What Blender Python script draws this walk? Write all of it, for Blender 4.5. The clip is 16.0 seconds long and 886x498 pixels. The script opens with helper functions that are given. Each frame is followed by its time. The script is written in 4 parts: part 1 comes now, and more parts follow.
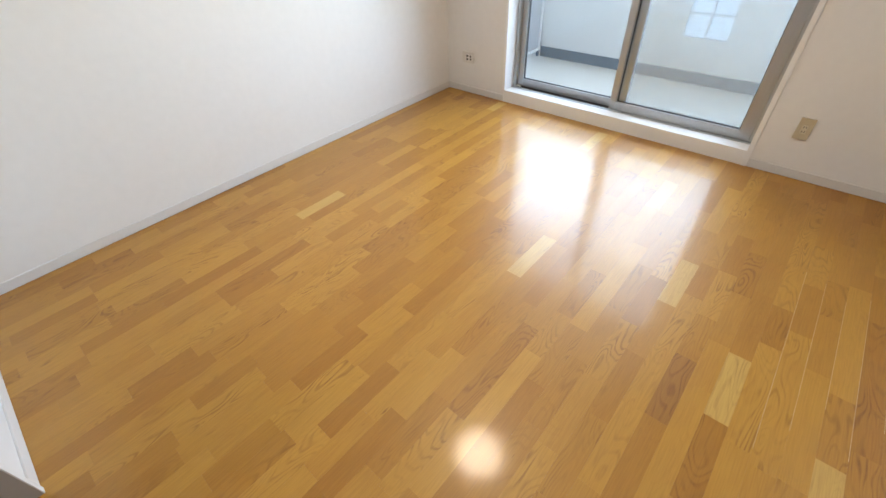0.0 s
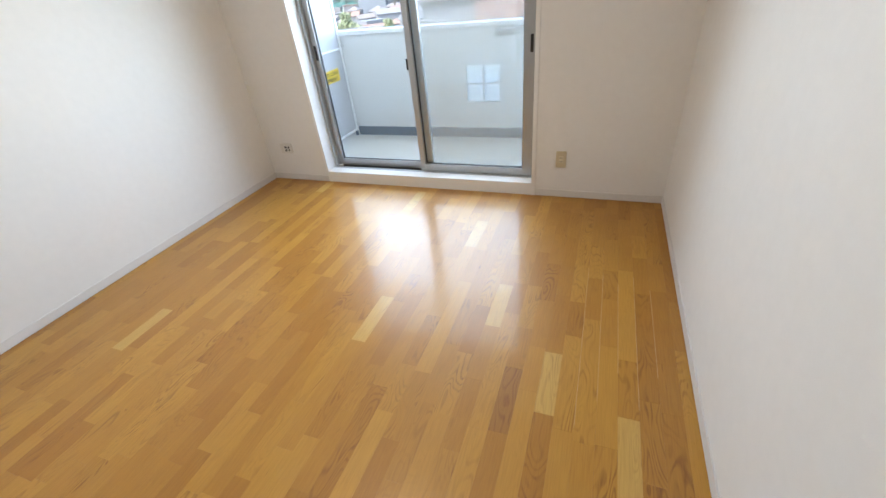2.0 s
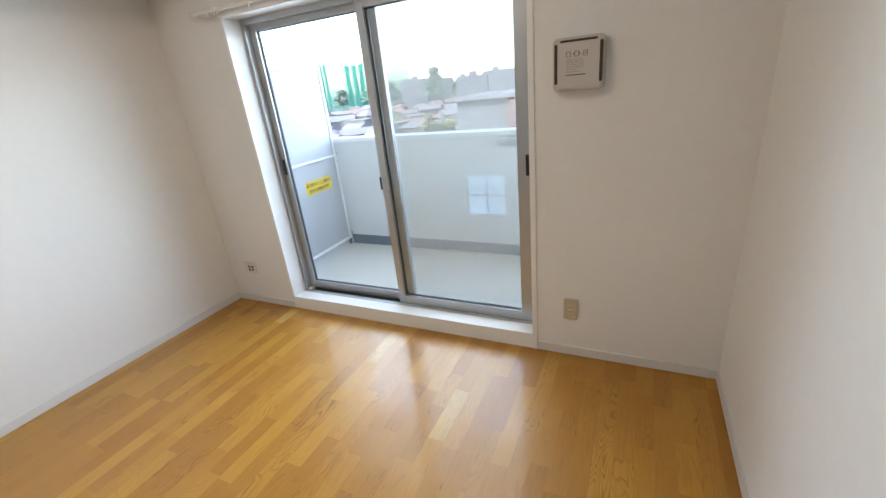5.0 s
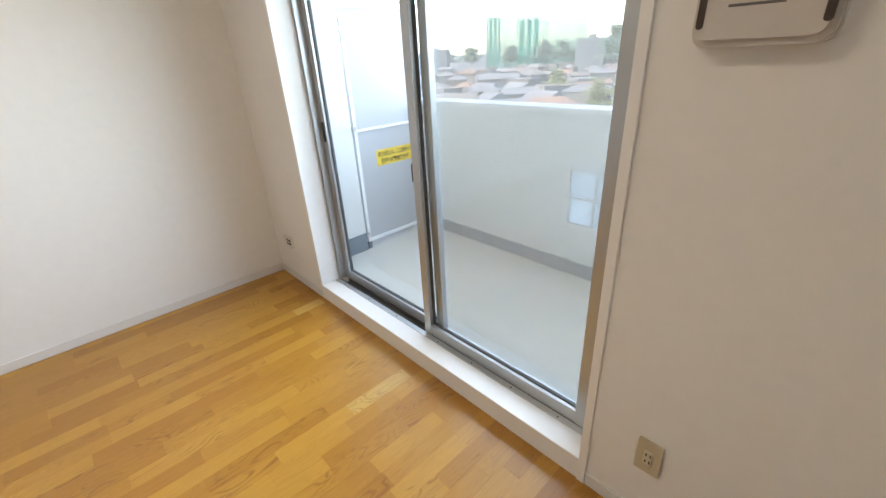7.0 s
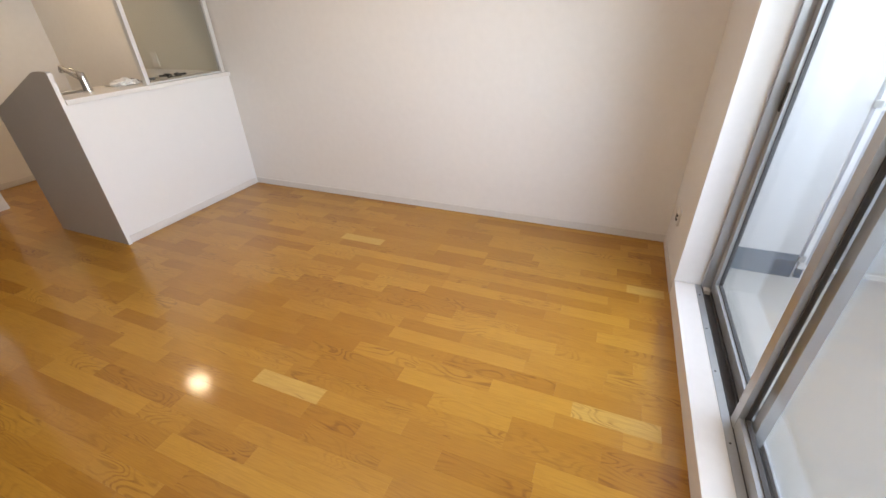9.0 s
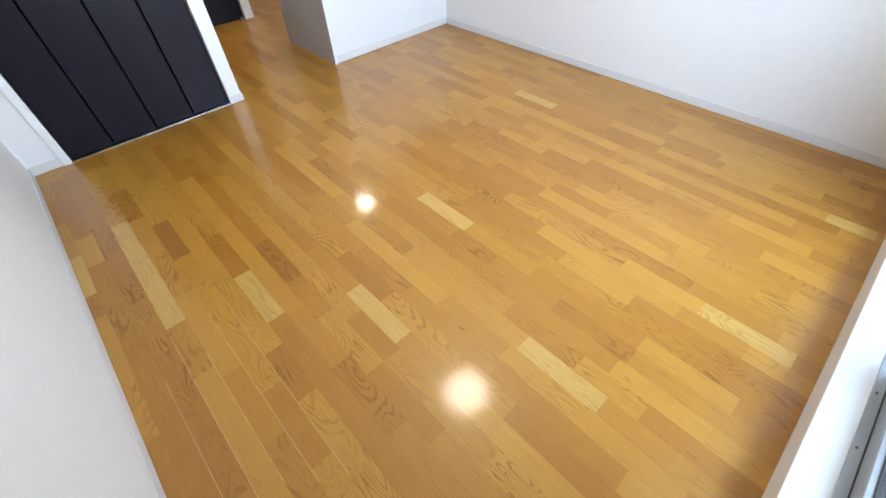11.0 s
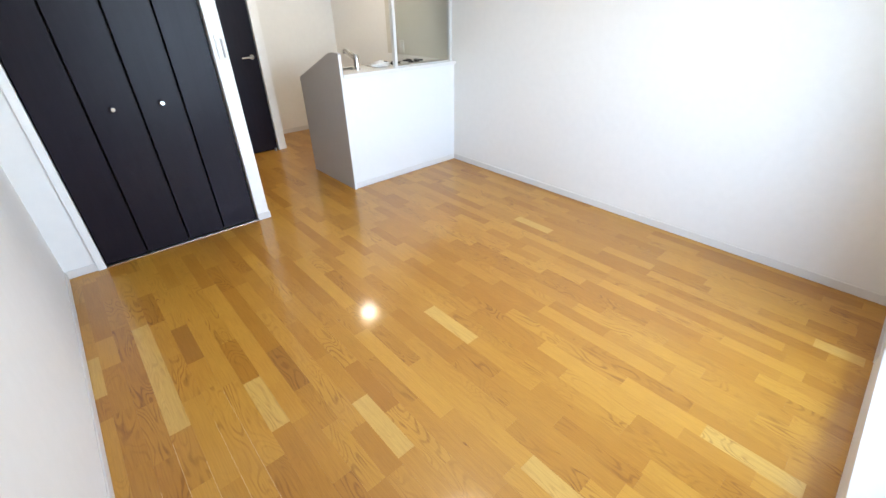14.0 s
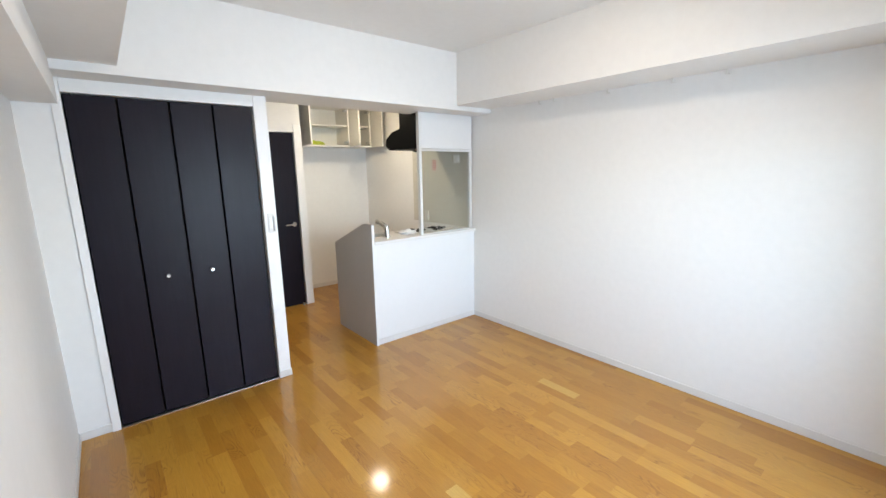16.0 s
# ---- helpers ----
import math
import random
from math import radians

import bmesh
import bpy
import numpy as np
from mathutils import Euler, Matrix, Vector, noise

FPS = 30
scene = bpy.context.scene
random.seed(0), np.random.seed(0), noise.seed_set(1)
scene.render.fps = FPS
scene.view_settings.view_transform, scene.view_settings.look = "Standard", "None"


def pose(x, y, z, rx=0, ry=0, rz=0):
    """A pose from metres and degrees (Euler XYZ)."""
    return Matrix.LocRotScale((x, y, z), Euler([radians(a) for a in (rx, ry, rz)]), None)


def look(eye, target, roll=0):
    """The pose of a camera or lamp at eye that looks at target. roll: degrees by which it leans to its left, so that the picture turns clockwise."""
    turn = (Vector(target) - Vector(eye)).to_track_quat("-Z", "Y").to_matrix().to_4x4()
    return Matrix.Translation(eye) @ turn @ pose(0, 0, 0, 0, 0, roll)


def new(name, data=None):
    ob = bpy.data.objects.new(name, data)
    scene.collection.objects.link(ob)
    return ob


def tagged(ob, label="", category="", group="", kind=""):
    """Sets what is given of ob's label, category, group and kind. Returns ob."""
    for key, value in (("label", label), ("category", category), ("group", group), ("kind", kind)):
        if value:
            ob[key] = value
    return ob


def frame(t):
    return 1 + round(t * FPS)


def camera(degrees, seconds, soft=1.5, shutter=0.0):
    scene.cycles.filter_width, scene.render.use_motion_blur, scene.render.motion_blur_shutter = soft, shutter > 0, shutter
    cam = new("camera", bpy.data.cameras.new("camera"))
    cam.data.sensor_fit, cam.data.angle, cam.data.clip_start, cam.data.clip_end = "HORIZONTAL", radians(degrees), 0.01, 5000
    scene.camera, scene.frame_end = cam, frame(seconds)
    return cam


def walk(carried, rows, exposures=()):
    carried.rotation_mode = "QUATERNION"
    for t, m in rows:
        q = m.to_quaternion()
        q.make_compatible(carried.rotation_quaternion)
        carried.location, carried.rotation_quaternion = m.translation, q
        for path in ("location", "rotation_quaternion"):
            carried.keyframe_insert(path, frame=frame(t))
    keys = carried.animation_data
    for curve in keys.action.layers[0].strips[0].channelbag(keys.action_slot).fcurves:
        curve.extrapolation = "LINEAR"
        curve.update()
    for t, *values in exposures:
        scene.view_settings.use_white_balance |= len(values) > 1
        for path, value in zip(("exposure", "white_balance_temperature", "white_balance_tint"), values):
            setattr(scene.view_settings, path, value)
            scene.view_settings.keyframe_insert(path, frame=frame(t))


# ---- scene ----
cam = camera(94.4, 16.0)
PATH = [
    (0, (2.588, -2.974, 1.401), (1.555, -1.875, 0.087), -3.3),
    (0.5, (2.648, -2.935, 1.415), (1.738, -1.712, 0.12), -3.6),
    (1, (2.738, -2.919, 1.42), (1.956, -1.57, 0.168), -4.8),
    (1.5, (2.81, -2.915, 1.444), (2.155, -1.455, 0.245), -4.9),
    (2, (2.884, -2.916, 1.463), (2.235, -1.375, 0.365), -6.3),
    (2.5, (2.943, -2.905, 1.473), (2.251, -1.278, 0.537), -6.1),
    (3, (2.996, -2.851, 1.522), (2.255, -1.183, 0.705), -5.7),
    (3.5, (2.985, -2.726, 1.526), (2.215, -1.042, 0.771), -5.6),
    (4, (2.952, -2.514, 1.514), (2.17, -0.831, 0.768), -5.6),
    (6.5, (2.904, -1.224, 1.434), (1.758, 0.212, 0.643), -4.6),
    (7, (2.869, -0.994, 1.415), (1.54, 0.23, 0.559), -3.07),
    (7.5, (2.827, -0.78, 1.451), (1.3, 0.104, 0.509), -1.98),
    (8, (2.823, -0.603, 1.394), (1.115, -0.218, 0.427), -2.06),
    (8.5, (2.819, -0.493, 1.378), (1.078, -0.685, 0.413), -2.73),
    (9, (2.745, -0.435, 1.4), (1.163, -1.111, 0.38), -1.94),
    (9.5, (2.753, -0.38, 1.381), (1.422, -1.411, 0.302), -2.55),
    (10, (2.828, -0.388, 1.403), (1.723, -1.549, 0.207), -2.6),
    (10.2, (2.875, -0.394, 1.415), (1.832, -1.549, 0.158), -2.1),
    (12.3, (2.936, -0.364, 1.304), (2.113, -1.274, -0.275), -4.0),
    (12.5, (2.928, -0.359, 1.323), (2.07, -1.308, -0.214), -3.7),
    (13, (2.969, -0.344, 1.386), (1.986, -1.407, 0.005), -2.4),
    (13.5, (2.994, -0.331, 1.436), (1.92, -1.512, 0.231), -1.4),
    (14, (3.01, -0.329, 1.479), (1.872, -1.607, 0.445), -0.8),
    (14.5, (3.019, -0.328, 1.513), (1.831, -1.694, 0.663), -0.6),
    (15, (3.035, -0.322, 1.548), (1.81, -1.756, 0.881), -0.6),
    (15.5, (3.039, -0.322, 1.564), (1.799, -1.81, 1.066), -0.9),
    (16, (3.056, -0.322, 1.608), (1.809, -1.839, 1.228), -1.0),
]
EXPOSURES = [(0, 3.87, 6480, 10), (4, 3.50, 6450, 10), (7, 3.53, 6950, 11), (9, 3.52, 7400, 19), (9.5, 3.70, 6500, 11), (10.2, 3.92, 6050, 9), (12.3, 4.15, 5650, 9), (14, 4.13, 6050, 10), (16, 3.95, 6250, 10)]
walk(cam, [(t, look(eye, target, roll)) for t, eye, target, roll in PATH], EXPOSURES)

RH = 2.63            # ceiling height
RW, RL = 3.36, 3.5   # room width and depth

# world, sun, exposure
world = bpy.data.worlds.new("sky")
scene.world = world
world.use_nodes = True
wn = world.node_tree.nodes
sky = wn.new("ShaderNodeTexSky")
sky.sky_type = 'NISHITA'
sky.sun_disc = False
sky.sun_elevation = radians(48)
sky.sun_rotation = radians(205)
sky.air_density = 1.0
sky.dust_density = 1.6
wn["Background"].inputs["Strength"].default_value = 0.11
world.node_tree.links.new(sky.outputs[0], wn["Background"].inputs["Color"])
sun = new("sun", bpy.data.lights.new("sun", 'SUN'))
sun.data.energy, sun.data.angle, sun.data.color = 0.55, radians(12), (1.0, 0.95, 0.88)
sun.matrix_world = look((-20, -50, 60), (0, 0, 0))

# the sky's light: in the balcony's opening above the parapet, and in the two halves of the window
for n, x, y, z, w, h, power, angle in (("sky_light", 2.15, 1.36, 1.72, 4.3, 1.22, 7.2, 180), ("window_light_west", 1.085, 0.1225, 1.07, 0.74, 1.70, 1.05, 128),
                                       ("window_light_east", 1.95, 0.1225, 1.07, 0.76, 1.70, 1.05, 128)):
    lt = new(n, bpy.data.lights.new(n, 'AREA'))
    lt.data.shape, lt.data.size, lt.data.size_y = 'RECTANGLE', w, h
    lt.data.energy, lt.data.color, lt.data.spread = power, (0.70, 0.86, 1.0), radians(angle)
    lt.matrix_world = look((x, y, z), (x, -3.0, z))


# ---------------------------------------------------------------- materials
def material(name, color, rough=0.5, metal=0.0, grain=0.0, scale=40.0, bump=0.0, spec=0.5, stretch=(1, 1, 1), coarse=0.5):
    """A plain surface with two scales of variation and a fine relief."""
    m = bpy.data.materials.new(name)
    m.use_nodes = True
    nt = m.node_tree
    b = nt.nodes["Principled BSDF"]
    b.inputs["Base Color"].default_value = (*color, 1)
    b.inputs["Roughness"].default_value = rough
    b.inputs["Metallic"].default_value = metal
    b.inputs["Specular IOR Level"].default_value = spec
    if grain or bump:
        geo = nt.nodes.new("ShaderNodeNewGeometry")
        mp = nt.nodes.new("ShaderNodeMapping")
        mp.inputs["Scale"].default_value = stretch
        nt.links.new(geo.outputs["Position"], mp.inputs["Vector"])
        n1 = nt.nodes.new("ShaderNodeTexNoise")
        n1.inputs["Scale"].default_value = scale
        n1.inputs["Detail"].default_value = 4
        n2 = nt.nodes.new("ShaderNodeTexNoise")
        n2.inputs["Scale"].default_value = scale * 0.05
        n2.inputs["Detail"].default_value = 3
        for n in (n1, n2):
            nt.links.new(mp.outputs[0], n.inputs["Vector"])
        mix = nt.nodes.new("ShaderNodeMix")
        mix.inputs[0].default_value = coarse
        nt.links.new(n1.outputs["Fac"], mix.inputs[2])
        nt.links.new(n2.outputs["Fac"], mix.inputs[3])
        ramp = nt.nodes.new("ShaderNodeValToRGB")
        ramp.color_ramp.elements[0].position, ramp.color_ramp.elements[1].position = 0.3, 0.7
        ramp.color_ramp.elements[0].color = (*[c * (1 - grain) for c in color], 1)
        ramp.color_ramp.elements[1].color = (*[min(1, c * (1 + grain * 0.6)) for c in color], 1)
        nt.links.new(mix.outputs[0], ramp.inputs[0])
        nt.links.new(ramp.outputs[0], b.inputs["Base Color"])
        if bump:
            bp = nt.nodes.new("ShaderNodeBump")
            bp.inputs["Strength"].default_value = bump
            bp.inputs["Distance"].default_value = 0.002
            nt.links.new(n1.outputs["Fac"], bp.inputs["Height"])
            nt.links.new(bp.outputs[0], b.inputs["Normal"])
    return m


def glass_material(name, color=(1, 1, 1), rough=0.0, ior=1.45):
    m = bpy.data.materials.new(name)
    m.use_nodes = True
    b = m.node_tree.nodes["Principled BSDF"]
    b.inputs["Base Color"].default_value = (*color, 1)
    b.inputs["Roughness"].default_value = rough
    b.inputs["IOR"].default_value = ior
    b.inputs["Transmission Weight"].default_value = 1.0
    return m


def lamp_material(name, color, strength):
    m = bpy.data.materials.new(name)
    m.use_nodes = True
    b = m.node_tree.nodes["Principled BSDF"]
    b.inputs["Base Color"].default_value = (0.8, 0.8, 0.8, 1)
    b.inputs["Emission Color"].default_value = (*color, 1)
    b.inputs["Emission Strength"].default_value = strength
    return m


def oak_material(name, low, high, per_island=False):
    """Lacquered oak strips: a tone for each strip, straight grain, and flame figure on some strips."""
    m = bpy.data.materials.new(name)
    m.use_nodes = True
    nt = m.node_tree
    N, L = nt.nodes.new, nt.links.new
    b = nt.nodes["Principled BSDF"]
    geo = N("ShaderNodeNewGeometry")
    if per_island:
        rnd = geo.outputs["Random Per Island"]
    else:
        rnd = N("ShaderNodeObjectInfo").outputs["Random"]
    off = N("ShaderNodeVectorMath")
    off.operation = 'MULTIPLY_ADD'
    cmb = N("ShaderNodeCombineXYZ")
    for i in range(3):
        L(rnd, cmb.inputs[i])
    L(cmb.outputs[0], off.inputs[0])
    off.inputs[1].default_value = (7.3, 31.7, 13.1)
    L(geo.outputs["Position"], off.inputs[2])
    # fine pores along the strip
    mp = N("ShaderNodeMapping")
    mp.inputs["Scale"].default_value = (260, 9, 1)
    L(off.outputs[0], mp.inputs["Vector"])
    pores = N("ShaderNodeTexNoise")
    pores.inputs["Scale"].default_value = 1.0
    pores.inputs["Detail"].default_value = 3
    L(mp.outputs[0], pores.inputs["Vector"])
    # flame figure
    mp2 = N("ShaderNodeMapping")
    mp2.inputs["Scale"].default_value = (15, 3.2, 1)
    L(off.outputs[0], mp2.inputs["Vector"])
    field = N("ShaderNodeTexNoise")
    field.inputs["Scale"].default_value = 1.0
    field.inputs["Detail"].default_value = 0.6
    field.inputs["Distortion"].default_value = 0.5
    L(mp2.outputs[0], field.inputs["Vector"])
    rings = N("ShaderNodeMath")
    rings.operation = 'MULTIPLY'
    L(field.outputs["Fac"], rings.inputs[0])
    rings.inputs[1].default_value = 78.0
    sine = N("ShaderNodeMath")
    sine.operation = 'SINE'
    L(rings.outputs[0], sine.inputs[0])
    flame = N("ShaderNodeMapRange")
    flame.inputs["From Min"].default_value, flame.inputs["From Max"].default_value = 0.1, 1.0
    L(sine.outputs[0], flame.inputs["Value"])
    # flame shows on about a third of the strips
    r2 = N("ShaderNodeMath")
    r2.operation = 'MULTIPLY'
    L(rnd, r2.inputs[0])
    r2.inputs[1].default_value = 37.0
    r3 = N("ShaderNodeMath")
    r3.operation = 'FRACT'
    L(r2.outputs[0], r3.inputs[0])
    amount = N("ShaderNodeMapRange")
    amount.inputs["From Min"].default_value, amount.inputs["From Max"].default_value = 0.42, 1.0
    amount.inputs["To Min"].default_value, amount.inputs["To Max"].default_value = 0.10, 0.78
    L(r3.outputs[0], amount.inputs["Value"])
    fl = N("ShaderNodeMath")
    fl.operation = 'MULTIPLY'
    dash = N("ShaderNodeMapRange")
    dash.inputs["From Min"].default_value, dash.inputs["From Max"].default_value = 0.38, 0.62
    dash.inputs["To Min"].default_value = 0.55
    mp3 = N("ShaderNodeMapping")
    mp3.inputs["Scale"].default_value = (160, 22, 1)
    L(off.outputs[0], mp3.inputs["Vector"])
    grainy = N("ShaderNodeTexNoise")
    grainy.inputs["Scale"].default_value = 1.0
    L(mp3.outputs[0], grainy.inputs["Vector"])
    L(grainy.outputs["Fac"], dash.inputs["Value"])
    fd = N("ShaderNodeMath")
    fd.operation = 'MULTIPLY'
    L(flame.outputs[0], fd.inputs[0])
    L(dash.outputs[0], fd.inputs[1])
    # the figure comes in patches
    mp4 = N("ShaderNodeMapping")
    mp4.inputs["Scale"].default_value = (13, 5, 1)
    L(off.outputs[0], mp4.inputs["Vector"])
    spot = N("ShaderNodeTexNoise")
    spot.inputs["Scale"].default_value = 1.0
    spot.inputs["Detail"].default_value = 1.0
    L(mp4.outputs[0], spot.inputs["Vector"])
    patch = N("ShaderNodeMapRange")
    patch.inputs["From Min"].default_value, patch.inputs["From Max"].default_value = 0.46, 0.62
    patch.inputs["To Min"].default_value = 0.3
    L(spot.outputs["Fac"], patch.inputs["Value"])
    fp = N("ShaderNodeMath")
    fp.operation = 'MULTIPLY'
    L(fd.outputs[0], fp.inputs[0])
    L(patch.outputs[0], fp.inputs[1])
    L(fp.outputs[0], fl.inputs[0])
    # scattered dark mineral streaks
    mp5 = N("ShaderNodeMapping")
    mp5.inputs["Scale"].default_value = (42, 6.5, 1)
    L(off.outputs[0], mp5.inputs["Vector"])
    mineral = N("ShaderNodeTexNoise")
    mineral.inputs["Scale"].default_value = 1.0
    mineral.inputs["Detail"].default_value = 2.0
    mineral.inputs["Distortion"].default_value = 0.8
    L(mp5.outputs[0], mineral.inputs["Vector"])
    streak = N("ShaderNodeMapRange")
    streak.inputs["From Min"].default_value, streak.inputs["From Max"].default_value = 0.73, 0.81
    streak.inputs["To Max"].default_value = 0.75
    L(mineral.outputs["Fac"], streak.inputs["Value"])
    both = N("ShaderNodeMath")
    both.operation = 'MAXIMUM'
    L(fl.outputs[0], both.inputs[0])
    L(streak.outputs[0], both.inputs[1])
    L(amount.outputs[0], fl.inputs[1])
    # soft clouds
    cloud = N("ShaderNodeTexNoise")
    cloud.inputs["Scale"].default_value = 6.0
    cloud.inputs["Detail"].default_value = 3
    L(off.outputs[0], cloud.inputs["Vector"])
    tone = N("ShaderNodeMapRange")
    tone.inputs["To Min"].default_value, tone.inputs["To Max"].default_value = 0.0, 1.0
    L(rnd, tone.inputs["Value"])
    ramp = N("ShaderNodeValToRGB")
    e = ramp.color_ramp.elements
    e[0].color, e[1].color = (*low, 1), (*high, 1)
    e[0].position, e[1].position = 0.05, 0.95
    tm = N("ShaderNodeMix")
    tm.inputs[0].default_value = 0.28
    L(tone.outputs[0], tm.inputs[2])
    L(cloud.outputs["Fac"], tm.inputs[3])
    L(tm.outputs[0], ramp.inputs[0])
    dark = N("ShaderNodeMix")
    dark.data_type = 'RGBA'
    dark.blend_type = 'MULTIPLY'
    L(both.outputs[0], dark.inputs["Factor"])
    L(ramp.outputs[0], dark.inputs["A"])
    dark.inputs["B"].default_value = (0.42, 0.28, 0.15, 1)
    pr = N("ShaderNodeMapRange")
    pr.inputs["From Min"].default_value, pr.inputs["From Max"].default_value = 0.35, 0.62
    pr.inputs["To Min"].default_value, pr.inputs["To Max"].default_value = 0.2, 0.0
    L(pores.outputs["Fac"], pr.inputs["Value"])
    dark2 = N("ShaderNodeMix")
    dark2.data_type = 'RGBA'
    dark2.blend_type = 'MULTIPLY'
    L(pr.outputs[0], dark2.inputs["Factor"])
    L(dark.outputs["Result"], dark2.inputs["A"])
    dark2.inputs["B"].default_value = (0.45, 0.32, 0.2, 1)
    L(dark2.outputs["Result"], b.inputs["Base Color"])
    b.inputs["Roughness"].default_value = 0.42
    b.inputs["Specular IOR Level"].default_value = 0.5
    b.inputs["Coat Weight"].default_value = 0.5
    b.inputs["Coat Roughness"].default_value = 0.11
    bp = N("ShaderNodeBump")
    bp.inputs["Strength"].default_value = 0.05
    bp.inputs["Distance"].default_value = 0.001
    L(pores.outputs["Fac"], bp.inputs["Height"])
    L(bp.outputs[0], b.inputs["Normal"])
    return m


M_WALL = material("vinyl_wallpaper", (0.80, 0.788, 0.77), 0.62, grain=0.03, scale=420, bump=0.25, spec=0.3)
M_CEIL = material("ceiling_paper", (0.80, 0.79, 0.775), 0.7, grain=0.03, scale=380, bump=0.2, spec=0.2)
M_TRIM = material("white_trim", (0.84, 0.835, 0.825), 0.35, grain=0.03, scale=30, bump=0.03)
M_BASE = material("baseboard_vinyl", (0.70, 0.685, 0.67), 0.45, grain=0.04, scale=60, bump=0.05)
OAK_LOW, OAK_HIGH = (0.364, 0.151, 0.010), (0.532, 0.276, 0.034)
M_OAK = oak_material("oak_strip", OAK_LOW, OAK_HIGH)
M_OAK_STUFF = oak_material("oak_strip_far", OAK_LOW, OAK_HIGH, True)
M_OAK_PALE = oak_material("pale_oak_strip", (0.56, 0.335, 0.075), (0.59, 0.365, 0.090))
M_OAK_DARK = oak_material("dark_oak_strip", (0.335, 0.145, 0.018), (0.36, 0.16, 0.022))
M_GAP = material("floor_joint", (0.16, 0.075, 0.02), 0.6, grain=0.2, scale=50)
M_ALU = material("aluminium", (0.50, 0.52, 0.54), 0.36, 0.7, grain=0.06, scale=90, bump=0.02, stretch=(1, 1, 0.1))
M_ALU_DARK = material("dark_track", (0.12, 0.12, 0.125), 0.5, 0.6, grain=0.2, scale=60)
M_GASKET = material("rubber_gasket", (0.085, 0.087, 0.09), 0.7, grain=0.2, scale=100)
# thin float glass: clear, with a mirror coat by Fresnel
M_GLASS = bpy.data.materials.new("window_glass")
M_GLASS.use_nodes = True
_n, _l = M_GLASS.node_tree.nodes, M_GLASS.node_tree.links
_t, _g, _f, _m = _n.new("ShaderNodeBsdfTransparent"), _n.new("ShaderNodeBsdfGlossy"), _n.new("ShaderNodeLayerWeight"), _n.new("ShaderNodeMixShader")
_t.inputs["Color"].default_value = (0.97, 0.985, 0.985, 1)
_g.inputs["Roughness"].default_value = 0.0
_p, _r = _n.new("ShaderNodeMath"), _n.new("ShaderNodeMapRange")
_p.operation = 'POWER'
_p.inputs[1].default_value = 5.0
_r.inputs["To Min"].default_value, _r.inputs["To Max"].default_value = 0.03, 0.75
_l.new(_f.outputs["Facing"], _p.inputs[0])
_l.new(_p.outputs[0], _r.inputs["Value"])
_l.new(_r.outputs[0], _m.inputs[0])
_l.new(_t.outputs[0], _m.inputs[1])
_l.new(_g.outputs[0], _m.inputs[2])
_l.new(_m.outputs[0], _n["Material Output"].inputs["Surface"])
M_SCREEN = bpy.data.materials.new("fly_screen_mesh")
M_SCREEN.use_nodes = True
_n, _l = M_SCREEN.node_tree.nodes, M_SCREEN.node_tree.links
_t, _m = _n.new("ShaderNodeBsdfTransparent"), _n.new("ShaderNodeMixShader")
_n["Principled BSDF"].inputs["Base Color"].default_value = (0.72, 0.74, 0.74, 1)
_n["Principled BSDF"].inputs["Roughness"].default_value = 0.6
_m.inputs[0].default_value = 0.30
_l.new(_t.outputs[0], _m.inputs[1])
_l.new(_n["Principled BSDF"].outputs[0], _m.inputs[2])
_l.new(_m.outputs[0], _n["Material Output"].inputs["Surface"])
M_BLACK = material("black_plastic", (0.02, 0.02, 0.021), 0.4, grain=0.2, scale=120)
M_DOOR = material("dark_wood_laminate", (0.0125, 0.0105, 0.0165), 0.32, spec=0.15, grain=0.25, scale=70, bump=0.05, stretch=(1, 1, 0.06))
M_DOOR_GAP = material("door_recess", (0.006, 0.005, 0.006), 0.7, grain=0.1, scale=70)
M_CHROME = material("chrome", (0.72, 0.72, 0.72), 0.15, 1.0, grain=0.03, scale=50)
M_STEEL = material("brushed_steel", (0.55, 0.55, 0.54), 0.3, 1.0, grain=0.08, scale=120, stretch=(0.1, 1, 1))
M_COUNTER = material("white_melamine", (0.80, 0.80, 0.80), 0.25, grain=0.015, scale=25, bump=0.02)
M_END = material("grey_melamine", (0.40, 0.385, 0.375), 0.4, grain=0.05, scale=60, bump=0.05)
M_TOP = material("worktop_resin", (0.76, 0.75, 0.73), 0.25, grain=0.04, scale=200)
M_KPANEL = material("kitchen_wall_panel", (0.60, 0.57, 0.50), 0.28, grain=0.03, scale=20, bump=0.02)
M_CAB = material("cabinet_melamine", (0.74, 0.72, 0.66), 0.4, grain=0.03, scale=30)
M_HOOD = material("black_enamel", (0.004, 0.004, 0.0045), 0.5, spec=0.08, grain=0.2, scale=60)
M_PLATE = material("switch_plastic", (0.72, 0.70, 0.66), 0.35, grain=0.02, scale=60)
M_BEIGE = material("beige_outlet_plastic", (0.55, 0.48, 0.34), 0.35, grain=0.03, scale=60)
M_CREAM = material("outlet_insert", (0.66, 0.60, 0.46), 0.35, grain=0.03, scale=60)
M_SLOT = material("socket_slot", (0.012, 0.011, 0.01), 0.6, grain=0.1, scale=60)
M_VENT = material("vent_plastic", (0.58, 0.54, 0.50), 0.4, grain=0.03, scale=70)
M_VENT_DARK = material("vent_brown_slot", (0.045, 0.03, 0.025), 0.5, grain=0.15, scale=70)
